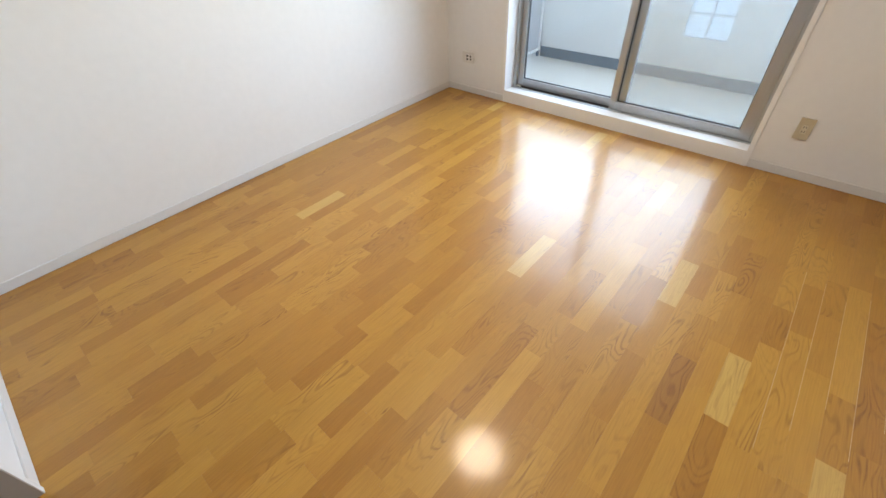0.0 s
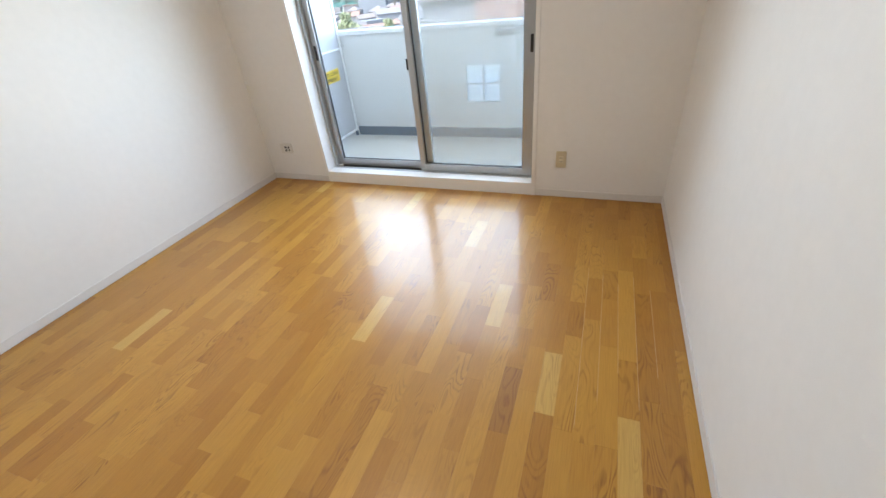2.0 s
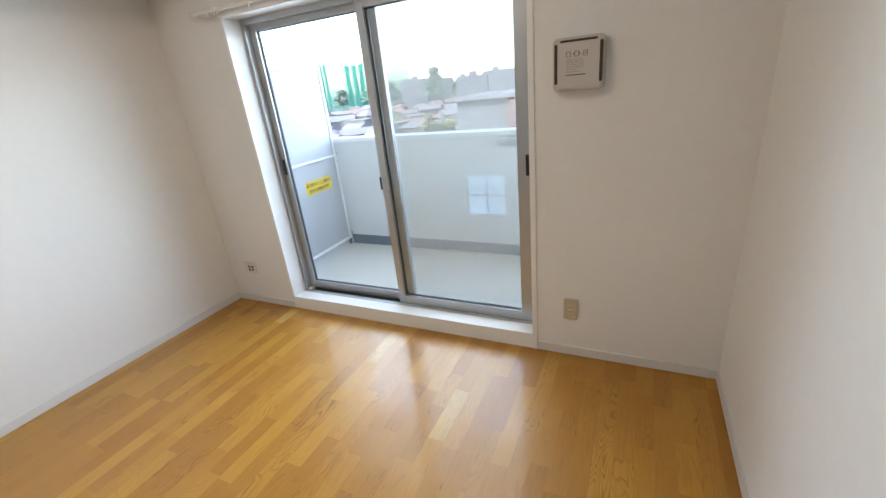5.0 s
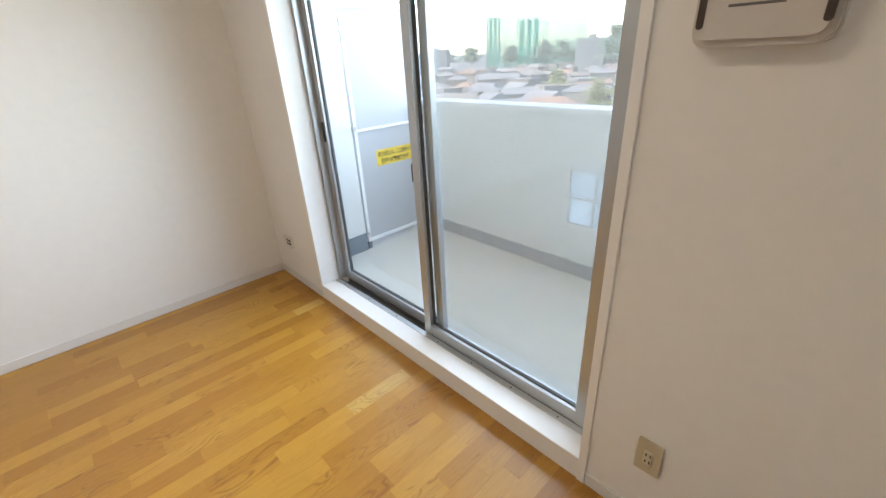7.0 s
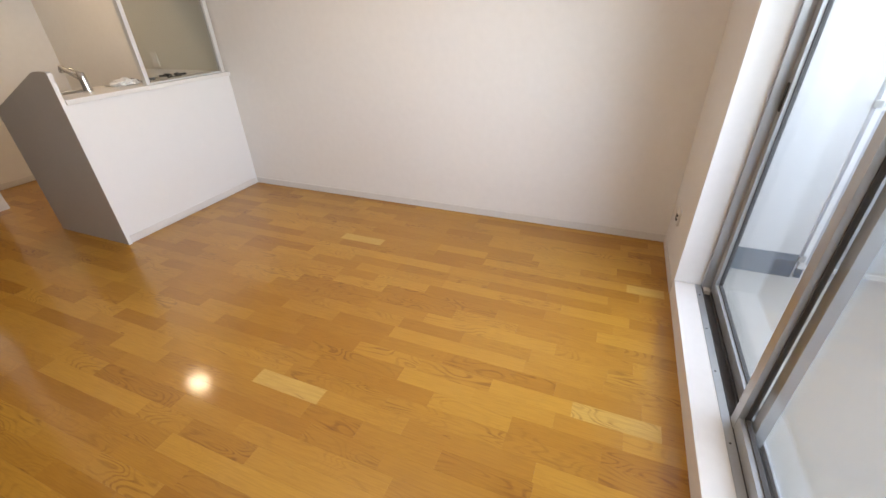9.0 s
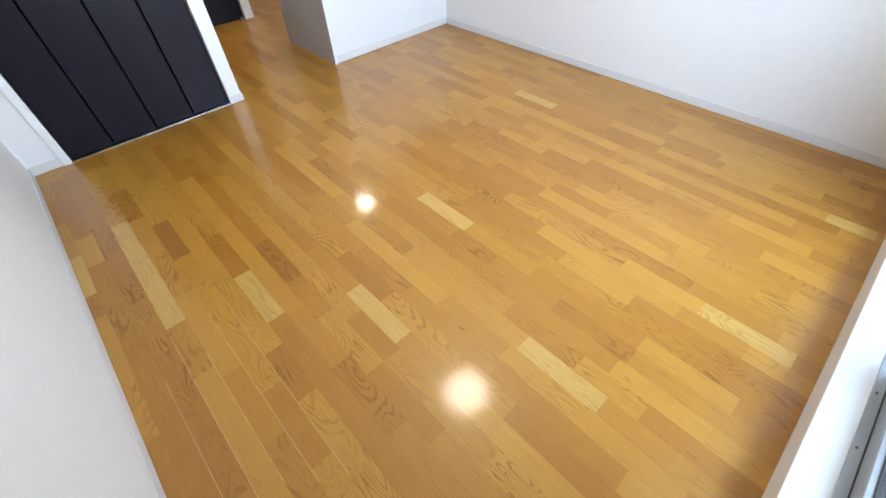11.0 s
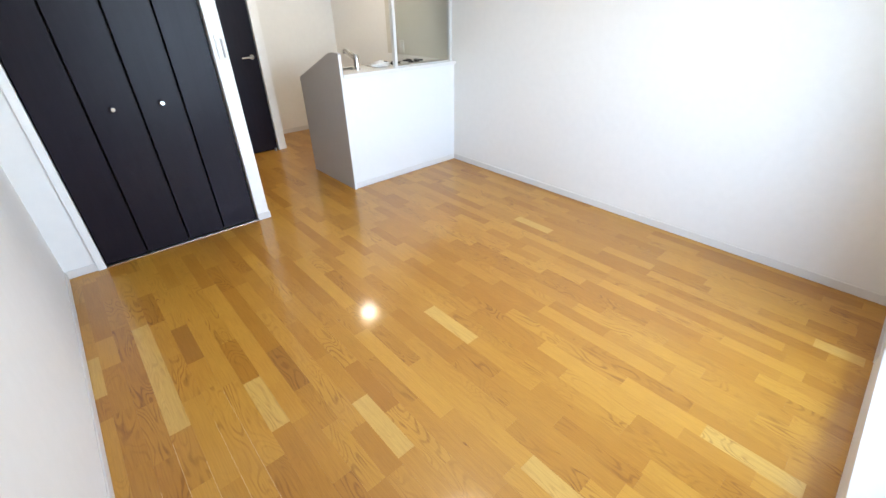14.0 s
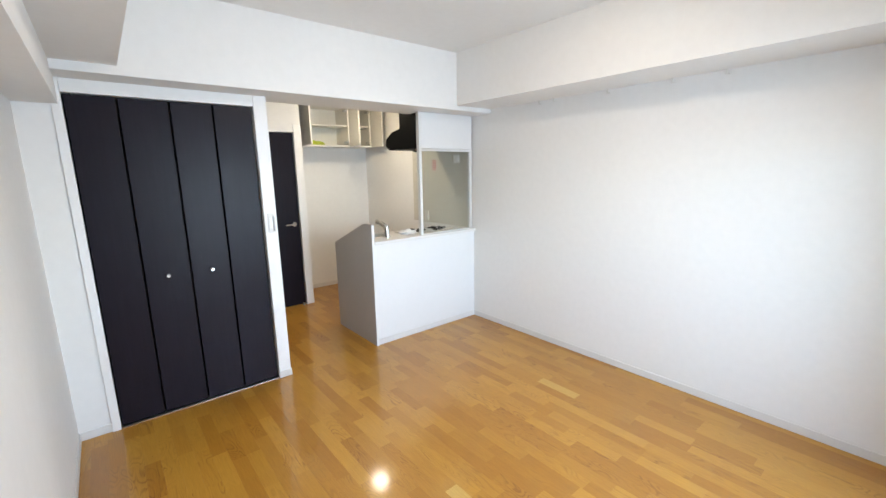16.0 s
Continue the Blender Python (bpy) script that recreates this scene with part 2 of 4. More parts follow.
M_PRINT = material("grey_print", (0.13, 0.12, 0.115), 0.6, grain=0.1, scale=60)
M_YELLOW = material("yellow_sticker", (0.80, 0.56, 0.06), 0.5, grain=0.05, scale=60)
M_PINK = material("red_sticker", (0.55, 0.16, 0.15), 0.5, grain=0.15, scale=90)
M_PAPER = material("white_packaging", (0.78, 0.78, 0.77), 0.6, grain=0.06, scale=60, bump=0.2)
M_GREEN = material("yellow_green_cloth", (0.45, 0.52, 0.05), 0.7, grain=0.2, scale=60, bump=0.3)
M_BALC_WALL = material("balcony_paint", (0.66, 0.655, 0.645), 0.7, grain=0.06, scale=60, bump=0.35)
M_BALC_FLOOR = material("balcony_vinyl", (0.52, 0.50, 0.46), 0.5, grain=0.06, scale=80, bump=0.15)
M_BALC_BASE = material("blue_grey_waterproofing", (0.14, 0.18, 0.22), 0.5, grain=0.12, scale=50, bump=0.1)
M_PARTITION = material("partition_board", (0.47, 0.47, 0.49), 0.6, grain=0.03, scale=40, bump=0.05)
M_COPING = material("coping_paint", (0.80, 0.80, 0.80), 0.5, grain=0.04, scale=40)
M_BLOCK = glass_material("glass_block", (0.86, 0.90, 0.92), 0.35)
_n, _l = M_BLOCK.node_tree.nodes, M_BLOCK.node_tree.links
_t, _m = _n.new("ShaderNodeBsdfTranslucent"), _n.new("ShaderNodeMixShader")
_t.inputs["Color"].default_value = (0.86, 0.93, 0.95, 1)
_m.inputs[0].default_value = 0.55
_l.new(_n["Principled BSDF"].outputs[0], _m.inputs[1])
_l.new(_t.outputs[0], _m.inputs[2])
_l.new(_m.outputs[0], _n["Material Output"].inputs["Surface"])
M_SMOKE = glass_material("screen_glass", (0.70, 0.73, 0.71))
M_POST = material("pale_aluminium", (0.72, 0.73, 0.73), 0.4, 0.35, grain=0.05, scale=90, stretch=(1, 1, 0.1))
M_GRATE = material("cast_iron", (0.02, 0.02, 0.02), 0.5, 0.5, grain=0.2, scale=100)
M_WOOD = material("light_wood_strip", (0.55, 0.34, 0.15), 0.5, grain=0.15, scale=60, stretch=(0.1, 1, 1))
M_LAMP = lamp_material("lamp_diffuser", (1.0, 0.82, 0.62), 2.7)
M_LAMP_K = lamp_material("kitchen_lamp_diffuser", (1.0, 0.83, 0.58), 10.5)
M_GROUND = material("far_ground", (0.10, 0.10, 0.098), 0.9, grain=0.4, scale=0.3, coarse=0.6)
M_NET = material("green_net", (0.05, 0.31, 0.24), 0.8, grain=0.15, scale=0.6)
M_POLE = material("net_pole", (0.18, 0.22, 0.22), 0.6, grain=0.1, scale=2)
# leaf colours paled and greyed to hold the distance haze
M_LEAF = material("hazed_leaves", (0.15, 0.215, 0.18), 0.9, grain=0.12, scale=1.2)
M_LEAF_Y = material("hazed_yellow_leaves", (0.21, 0.235, 0.13), 0.9, grain=0.2, scale=1.2)
M_BARK = material("bark", (0.10, 0.075, 0.055), 0.9, grain=0.3, scale=6)
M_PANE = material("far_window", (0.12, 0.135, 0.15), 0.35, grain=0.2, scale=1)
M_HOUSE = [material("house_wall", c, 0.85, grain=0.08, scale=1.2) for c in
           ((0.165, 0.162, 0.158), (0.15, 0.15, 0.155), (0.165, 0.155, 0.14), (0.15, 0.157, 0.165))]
# roof tones lifted close together, with the haze mixed into the colour
M_ROOF = [material("hazed_roof_tiles", c, 0.8, grain=0.2, scale=2.0) for c in
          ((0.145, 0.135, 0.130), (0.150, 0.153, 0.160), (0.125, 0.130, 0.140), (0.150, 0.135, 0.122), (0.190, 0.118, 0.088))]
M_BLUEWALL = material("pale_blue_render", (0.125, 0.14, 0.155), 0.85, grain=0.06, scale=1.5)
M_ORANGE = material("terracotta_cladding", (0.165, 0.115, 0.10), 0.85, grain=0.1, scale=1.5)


# ---------------------------------------------------------------- mesh helpers
def box(bm, x0, x1, y0, y1, z0, z1, bevel=0.0):
    r = bmesh.ops.create_cube(bm, size=1.0, matrix=Matrix.Translation(((x0 + x1) / 2, (y0 + y1) / 2, (z0 + z1) / 2))
                              @ Matrix.Diagonal((abs(x1 - x0), abs(y1 - y0), abs(z1 - z0), 1)))
    if bevel:
        es = list({e for v in r["verts"] for e in v.link_edges})
        bmesh.ops.bevel(bm, geom=es, offset=bevel, segments=2, affect='EDGES', profile=0.6)
    return bm


def cyl(bm, p0, p1, r0, r1=None, seg=20):
    p0, p1 = Vector(p0), Vector(p1)
    d = p1 - p0
    m = Matrix.Translation((p0 + p1) / 2) @ d.to_track_quat('Z', 'Y').to_matrix().to_4x4()
    bmesh.ops.create_cone(bm, cap_ends=True, segments=seg, radius1=r0, radius2=r0 if r1 is None else r1, depth=d.length, matrix=m)
    return bm


def prism(bm, outline, axis, a, b):
    """Extrudes a flat outline along an axis from a to b; the outline's pairs are the two other axes in order."""
    def put(p, v):
        return {'x': (v, p[0], p[1]), 'y': (p[0], v, p[1]), 'z': (p[0], p[1], v)}[axis]
    v0 = [bm.verts.new(put(p, a)) for p in outline]
    v1 = [bm.verts.new(put(p, b)) for p in outline]
    bm.faces.new(v0)
    bm.faces.new(list(reversed(v1)))
    for i in range(len(outline)):
        j = (i + 1) % len(outline)
        bm.faces.new((v0[j], v0[i], v1[i], v1[j]))
    bmesh.ops.recalc_face_normals(bm, faces=bm.faces)
    return bm


def rounded(w, h, r, n=6, cx=0.0, cy=0.0):
    pts = []
    for k, (sx, sy) in enumerate(((1, 1), (-1, 1), (-1, -1), (1, -1))):
        for i in range(n + 1):
            a = radians(90 * k + 90 * i / n)
            pts.append((cx + sx * (w / 2 - r) + r * math.cos(a), cy + sy * (h / 2 - r) + r * math.sin(a)))
    return pts


def mesh_object(name, bm, mat, smooth=False):
    me = bpy.data.meshes.new(name)
    bm.to_mesh(me)
    bm.free()
    me.materials.append(mat)
    if smooth:
        for p in me.polygons:
            p.use_smooth = True
        me.set_sharp_from_angle(angle=radians(40))
    return new(name, me)


def part(name, bm, mat, parent, label="", smooth=False):
    ob = mesh_object(name, bm, mat, smooth)
    ob.parent = parent
    ob.matrix_parent_inverse = Matrix.Translation(-parent.matrix_basis.translation) if parent.matrix_basis.translation.length else Matrix()
    if parent.parent:
        ob.matrix_parent_inverse = Matrix()
    if label:
        tagged(ob, label)
    return ob


def thing(name, at, label, category, group="", kind=""):
    ob = new(name)
    ob.location = at
    ob.empty_display_size = 0.05
    bpy.context.view_layer.update()
    return tagged(ob, label, category, group, kind)


def bx(*a, bevel=0.0):
    return box(bmesh.new(), *a, bevel=bevel)


def structure(name, bm, mat, label, category):
    return tagged(mesh_object(name, bm, mat), label, category, kind="structure")


# ---------------------------------------------------------------- shell of the flat
# window opening and its wall
WX0, WX1, WZ1 = 0.61, 2.445, 1.975
bm = bmesh.new()
box(bm, -0.12, WX0, 0.0, 0.2, -0.1, RH + 0.1)
box(bm, WX1 + 0.001, RW + 0.12, 0.0, 0.2, -0.1, RH + 0.1)
box(bm, WX0, WX1 + 0.001, 0.0, 0.2, WZ1 + 0.02, RH + 0.1)
structure("wall_north", bm, M_WALL, "white wallpapered wall around the balcony window", "wall")
structure("wall_west", bx(-0.12, 0.0, -5.9, 0.0, -0.1, RH + 0.1), M_WALL, "long plain white wallpapered wall", "wall")
structure("wall_east", bx(RW, RW + 0.12, -RL - 0.9, 0.0, -0.1, RH + 0.1), M_WALL, "plain white wallpapered side wall", "wall")
bm = bmesh.new()
box(bm, 3.2, RW, -RL - 0.1, -RL, -0.1, 2.14)
box(bm, 2.07, RW, -RL - 0.1, -RL, 2.14, RH)
structure("wall_closet", bm, M_WALL, "white wall beside and above the closet", "wall")
structure("wall_corridor", bx(2.07, 2.14, -5.3, -3.53, -0.1, RH), M_WALL, "white wall between closet and corridor", "wall")
bm = bmesh.new()
box(bm, 1.18, 1.265, -5.9, -5.172, -0.1, RH)
box(bm, 1.265, 2.07, -5.3, -5.172, 2.06, RH)
structure("wall_corridor_end", bm, M_WALL, "white wall round the corridor door", "wall")
# unseen, added so that no sky light leaks under the corridor door
structure("hall_light_stop", bx(1.27, 2.14, -5.55, -5.45, -0.1, RH), M_WALL, "unseen wall added to stop daylight under the corridor door", "wall")
structure("wall_kitchen", bx(-0.12, 1.18, -5.9, -5.78, -0.1, RH), M_WALL, "pale wall at the back of the kitchen", "wall")
bm = bmesh.new()
box(bm, 2.14, RW, -4.3, -4.2, -0.1, RH)
structure("wall_closet_back", bm, M_WALL, "plain wall inside the closet", "wall")
bm = bmesh.new()
box(bm, -0.12, RW + 0.12, -3.6, 0.2, RH, RH + 0.12)
box(bm, -0.12, RW + 0.12, -5.9, -3.6, 2.45, 2.55)
structure("ceiling", bm, M_CEIL, "white papered ceiling", "ceiling")
structure("beam_west", bx(0.0, 0.447, -3.26, 0.0, 2.18, RH, bevel=0.003), M_WALL, "white papered beam along the long wall", "beam")
structure("beam_kitchen", bx(0.0, RW, -3.72, -3.26, 2.14, RH, bevel=0.003), M_WALL, "white papered beam over closet and kitchen", "beam")
bm = bmesh.new()
box(bm, 2.9, 3.176, -3.2615, 0.0, 2.188, RH)
structure("beam_east", bm, M_WALL, "white papered duct box under the ceiling", "beam")
structure("beam_east_low", bx(3.174, RW, -3.498, 0.0, 2.0, RH), M_WALL, "lower white papered beam above the side wall", "beam")

# baseboards, each run its own piece of trim
def baseboard(x0, x1, y0, y1):
    structure("baseboard", bx(x0, x1, y0, y1, 0.002, 0.056, bevel=0.002), M_BASE, "narrow off-white baseboard", "baseboard")

baseboard(0.0, 0.007, -3.5, -0.007)
baseboard(RW - 0.007, RW, -3.493, -0.007)
baseboard(0.0, WX0 - 0.002, -0.007, 0.0)
baseboard(2.476, RW, -0.007, 0.0)
baseboard(3.202, RW - 0.008, -RL, -RL + 0.007)
baseboard(0.02, 1.236, -3.505, -3.498)
baseboard(0.0, 1.172, -5.78, -5.773)
baseboard(1.172, 1.18, -5.772, -5.172)
baseboard(2.063, 2.07, -5.16, -3.605)
baseboard(2.059, 2.158, -3.4855, -3.479)
baseboard(2.059, 2.0655, -3.60, -3.486)

# ---------------------------------------------------------------- balcony window
win = thing("window_1", (1.52, 0.0, 0.0), "sliding balcony window with two aluminium sashes, closed, white lining", "window", kind="structure")
part("window_sill", bx(WX0 - 0.001, WX1 + 0.0005, -0.003, 0.122, -0.02, 0.098, bevel=0.003), M_TRIM, win, "white painted raised sill")
part("lining", bx(WX0 - 0.012, WX0 + 0.012, -0.004, 0.122, 0.099, WZ1, bevel=0.002), M_TRIM, win, "white jamb lining")
part("lining", bx(WX1, WX1 + 0.028, -0.009, 0.122, 0.0, WZ1 + 0.02, bevel=0.002), M_TRIM, win, "white jamb casing")
part("lining", bx(WX0 - 0.012, WX1, -0.009, 0.122, WZ1, WZ1 + 0.026), M_TRIM, win, "white head lining")
FX0, FX1, FZ0, FZ1 = WX0 + 0.013, WX1, 0.098, WZ1
part("window_frame", bx(FX0, FX0 + 0.022, 0.123, 0.199, FZ0 - 0.1, FZ1, bevel=0.001), M_ALU, win)
part("window_frame", bx(FX1 - 0.022, FX1, 0.123, 0.199, FZ0 - 0.1, FZ1, bevel=0.001), M_ALU, win)
part("window_frame", bx(FX0 + 0.022, FX1 - 0.022, 0.123, 0.199, FZ1 - 0.035, FZ1 + 0.021), M_ALU, win)
bm = bmesh.new()
box(bm, FX0 + 0.022, FX1 - 0.022, 0.123, 0.199, 0.03, 0.085)
for y in (0.124, 0.158, 0.193):
    box(bm, FX0 + 0.022, FX1 - 0.022, y, y + 0.005, 0.085, 0.1)
part("track", bm, M_ALU_DARK, win, "dark aluminium sliding track")
part("sill_angle", bx(FX0, FX1, 0.094, 0.1225, 0.0975, 0.1005, bevel=0.0008), M_ALU, win, "grey aluminium edge strip on the sill")
part("track_guide", bx(FX0 + 0.024, FX0 + 0.06, 0.130, 0.158, 0.086, 0.108, bevel=0.002), M_PLATE, win)
for x in (0.72, 0.99, 1.26, 1.60, 1.83, 2.06, 2.29):
    bm = bmesh.new()
    cyl(bm, (x, 0.106, 0.0995), (x, 0.106, 0.1022), 0.004, seg=10)
    part("screw", bm, M_ALU_DARK, win)


def sash(x0, x1, y0, y1, pull_x, pull_z, wr=0.046):
    """A sliding sash of two stiles, two rails, a pane in its gasket and a black pull."""
    z0, z1, w = 0.1, FZ1 - 0.03, 0.046
    bm = bmesh.new()
    box(bm, x0, x0 + w, y0, y1, z0, z1, bevel=0.0015)
    box(bm, x1 - wr, x1, y0, y1, z0, z1, bevel=0.0015)
    box(bm, x0 + w, x1 - wr, y0 + 0.002, y1 - 0.002, z0, z0 + 0.058, bevel=0.0015)
    box(bm, x0 + w, x1 - wr, y0 + 0.002, y1 - 0.002, z1 - 0.04, z1, bevel=0.0015)
    s = part("sash", bm, M_ALU, win, "silver aluminium sash")
    ym = y1 - 0.009
    bm = bmesh.new()
    for a in (x0 + w, x1 - wr - 0.005):
        box(bm, a, a + 0.005, ym - 0.008, ym + 0.008, z0 + 0.058, z1 - 0.04)
    for a in (z0 + 0.058, z1 - 0.045):
        box(bm, x0 + w, x1 - wr, ym - 0.008, ym + 0.008, a, a + 0.005)
    part("gasket", bm, M_GASKET, s, "dark rubber glazing bead")
    p = part("pane", bx(x0 + w + 0.002, x1 - wr - 0.002, ym - 0.003, ym + 0.003, z0 + 0.06, z1 - 0.042), M_GLASS, s, "clear glass pane")
    p.visible_shadow = False
    part("handle", bx(pull_x - 0.010, pull_x + 0.010, y0 - 0.006, y0 + 0.004, pull_z - 0.055, pull_z + 0.055, bevel=0.004), M_BLACK, s, "black recessed pull")
    return s


sash(FX0 + 0.023, 1.585, 0.164, 0.196, FX0 + 0.046, 1.05)
inner = sash(1.485, FX1 - 0.023, 0.124, 0.160, FX1 - 0.040, 1.05, 0.072)
bm = bmesh.new()
box(bm, 1.463, 1.4865, 0.134, 0.156, 0.905, 0.985, bevel=0.004)
part("crescent_lock", bm, M_BLACK, inner, "black crescent lock")

# fly screen outside the inner sash
bm = bmesh.new()
for a in ((1.50, 1.525, 0.09, 1.94), (2.40, 2.425, 0.09, 1.94), (1.525, 2.40, 0.09, 0.115), (1.525, 2.40, 1.915, 1.94)):
    box(bm, a[0], a[1], 0.201, 0.216, a[2], a[3], bevel=0.001)
fly = part("screen_frame", bm, M_ALU, win, "slim aluminium fly-screen frame")
ms = part("screen_mesh", bx(1.525, 2.40, 0.208, 0.2085, 0.115, 1.915), M_SCREEN, fly, "fine grey fly-screen mesh")
ms.visible_shadow = False

# curtain rail over the window
rail = thing("curtain_rail", (1.5, 0.0, 2.02), "slim white curtain rail with runners, no curtain", "curtain rail")
for y in (-0.04,):
    bm = bmesh.new()
    box(bm, 0.42, 2.62, y - 0.007, y + 0.007, 2.006, 2.020, bevel=0.003)
    part("track", bm, M_TRIM, rail)
    for x in (0.42, 2.62):
        part("end_cap", bx(x - 0.01, x + 0.01, y - 0.012, y + 0.012, 2.0, 2.028, bevel=0.004), M_PLATE, rail)
for x in (0.62, 1.05, 1.52, 2.0, 2.42):
    part("bracket", bx(x - 0.010, x + 0.010, -0.05, 0.0, 2.020, 2.028, bevel=0.002), M_TRIM, rail)
for k in range(14):
    x = 0.50 + 0.028 * k if k < 6 else 0.9 + 0.21 * (k - 6)
    bm = bmesh.new()
    box(bm, x - 0.005, x + 0.005, -0.045, -0.035, 1.988, 2.006, bevel=0.001)
    part("runner", bm, M_PLATE, rail)


# ---------------------------------------------------------------- fittings on the window wall
def outlet(x, z, w, h, mat, insert, label, wide):
    t = thing("wall_outlet", (x, 0.0, z), label, "outlet")
    part("plate", prism(bmesh.new(), rounded(w, h, 0.006 if wide else 0.0025, 4, x, z), 'y', -0.011, 0.0), mat, t)
    if wide:
        part("socket", bx(x - 0.018, x + 0.010, -0.014, -0.008, z - 0.026, z + 0.026, bevel=0.002), insert, t)
        for dz in (-0.014, 0.012):
            part("slot", bx(x - 0.014, x + 0.006, -0.0148, -0.012, z + dz - 0.009, z + dz + 0.009), M_SLOT, t)
        part("aerial_jack", cyl(bmesh.new(), (x + 0.03, -0.018, z + 0.012), (x + 0.03, -0.008, z + 0.012), 0.007), M_SLOT, t)
        part("aerial_jack", cyl(bmesh.new(), (x + 0.03, -0.018, z - 0.012), (x + 0.03, -0.008, z - 0.012), 0.007), M_SLOT, t)
    else:
        part("socket", bx(x - 0.014, x + 0.014, -0.014, -0.008, z - 0.026, z + 0.026, bevel=0.003), insert, t)
        for dz in (-0.013, 0.013):
            for dx in (-0.006, 0.006):
                part("slot", bx(x + dx - 0.002, x + dx + 0.002, -0.0146, -0.012, z + dz - 0.005, z + dz + 0.005), M_SLOT, t)


outlet(0.232, 0.303, 0.122, 0.088, M_PLATE, M_TRIM, "white wall plate with socket and aerial jacks above the baseboard", True)
outlet(2.653, 0.298, 0.070, 0.120, M_BEIGE, M_CREAM, "beige double wall socket above the baseboard", False)

# ventilation cover
vx, vz = 2.670, 1.508
vent = thing("air_vent", (vx, 0.0, vz), "square off-white plastic ventilation cover with printed label, closed", "air vent")
part("base", prism(bmesh.new(), rounded(0.213, 0.213, 0.024, 5, vx, vz), 'y', -0.034, 0.0), M_VENT, vent)
bm = bmesh.new()
prism(bm, rounded(0.209, 0.211, 0.028, 6, vx, vz), 'y', -0.056, -0.034)
bmesh.ops.bevel(bm, geom=[e for e in bm.edges if all(v.co.y < -0.055 for v in e.verts)], offset=0.012, segments=4, affect='EDGES')
cover = part("cover", bm, M_VENT, vent, smooth=True)
for sx in (-1, 1):
    part("side_slot", prism(bmesh.new(), rounded(0.0125, 0.158, 0.0058, 4, vx + sx * 0.0905, vz + 0.004), 'y', -0.0572, -0.050), M_VENT_DARK, vent, "dark brown side slot")
part("slot_top", prism(bmesh.new(), rounded(0.150, 0.009, 0.0042, 4, vx, vz + 0.0905), 'y', -0.0572, -0.050), M_VENT_DARK, vent, "dark brown top slot")
for k, dx in enumerate((-0.040, -0.006, 0.028)):
    bm = bmesh.new()
    x, z = vx + dx, vz + 0.040
    for a in ((x - 0.0095, x + 0.0095, z + 0.0082, z + 0.0105), (x - 0.0095, x + 0.0095, z - 0.0105, z - 0.0082),
              (x - 0.0095, x - 0.0068, z - 0.0082, z + 0.0082), (x + 0.0068, x + 0.0095, z - 0.0082, z + 0.0082)):
        box(bm, a[0], a[1], -0.0568, -0.056, a[2], a[3])
    if k == 1:
        for s in (-1, 1):
            prism(bm, [(x + s * 0.0105, z - 0.005), (x + s * 0.0105, z + 0.005), (x + s * 0.0155, z)], 'y', -0.0568, -0.056)
    if k == 2:
        box(bm, x - 0.004, x + 0.004, -0.0568, -0.056, z - 0.002, z + 0.003)
    part("pictogram", bm, M_PRINT, vent, "small printed square pictogram")
rnd = random.Random(5)
for k in range(8):
    z = vz + 0.020 - k * 0.0068
    w = 0.022 + 0.018 * rnd.random()
    part("print_line", bx(vx - 0.050, vx - 0.050 + 2 * w, -0.0565, -0.056, z - 0.0006, z + 0.0006), M_PRINT, vent, "unreadable line of small print")
part("print_line", bx(vx - 0.050, vx + 0.032, -0.0566, -0.056, vz - 0.043, vz - 0.0385), M_PRINT, vent, "unreadable bold line of print")

# ---------------------------------------------------------------- ceiling lamps
lamp = thing("ceiling_lamp", (1.63, -1.62, RH), "round white ceiling lamp, switched on", "ceiling lamp")
part("base", cyl(bmesh.new(), (1.63, -1.62, RH - 0.03), (1.63, -1.62, RH), 0.20, seg=48), M_TRIM, lamp)
bm = bmesh.new()
bmesh.ops.create_uvsphere(bm, u_segments=40, v_segments=16, radius=0.21, matrix=Matrix.Translation((1.63, -1.62, RH - 0.03)) @ Matrix.Diagonal((1, 1, 0.3, 1)))
bmesh.ops.delete(bm, geom=[v for v in bm.verts if v.co.z > RH - 0.029], context='VERTS')
part("diffuser", bm, M_LAMP, lamp, "glowing opal diffuser", smooth=True)
klamp = thing("kitchen_lamp", (0.72, -4.55, 2.45), "small round kitchen ceiling lamp, switched on", "ceiling lamp")
part("base", cyl(bmesh.new(), (0.72, -4.55, 2.42), (0.72, -4.55, 2.45), 0.10, seg=32), M_TRIM, klamp)
bm = bmesh.new()
bmesh.ops.create_uvsphere(bm, u_segments=24, v_segments=12, radius=0.09, matrix=Matrix.Translation((0.72, -4.55, 2.42)) @ Matrix.Diagonal((1, 1, 0.5, 1)))
bmesh.ops.delete(bm, geom=[v for v in bm.verts if v.co.z > 2.421], context='VERTS')
part("diffuser", bm, M_LAMP_K, klamp, "glowing opal diffuser", smooth=True)

# picture hooks under the long beam
for y in (-2.66, -2.51, -2.03, -1.57, -1.26):
    hk = thing("ceiling_hook", (0.05, y, 2.18), "small pale hook under the beam", "hook", "hooks under the beam")
    part("stem", cyl(bmesh.new(), (0.03, y, 2.15), (0.03, y, 2.18), 0.006, seg=10), M_PLATE, hk)
    part("hook", bx(0.022, 0.038, y - 0.004, y + 0.02, 2.146, 2.152, bevel=0.002), M_PLATE, hk)

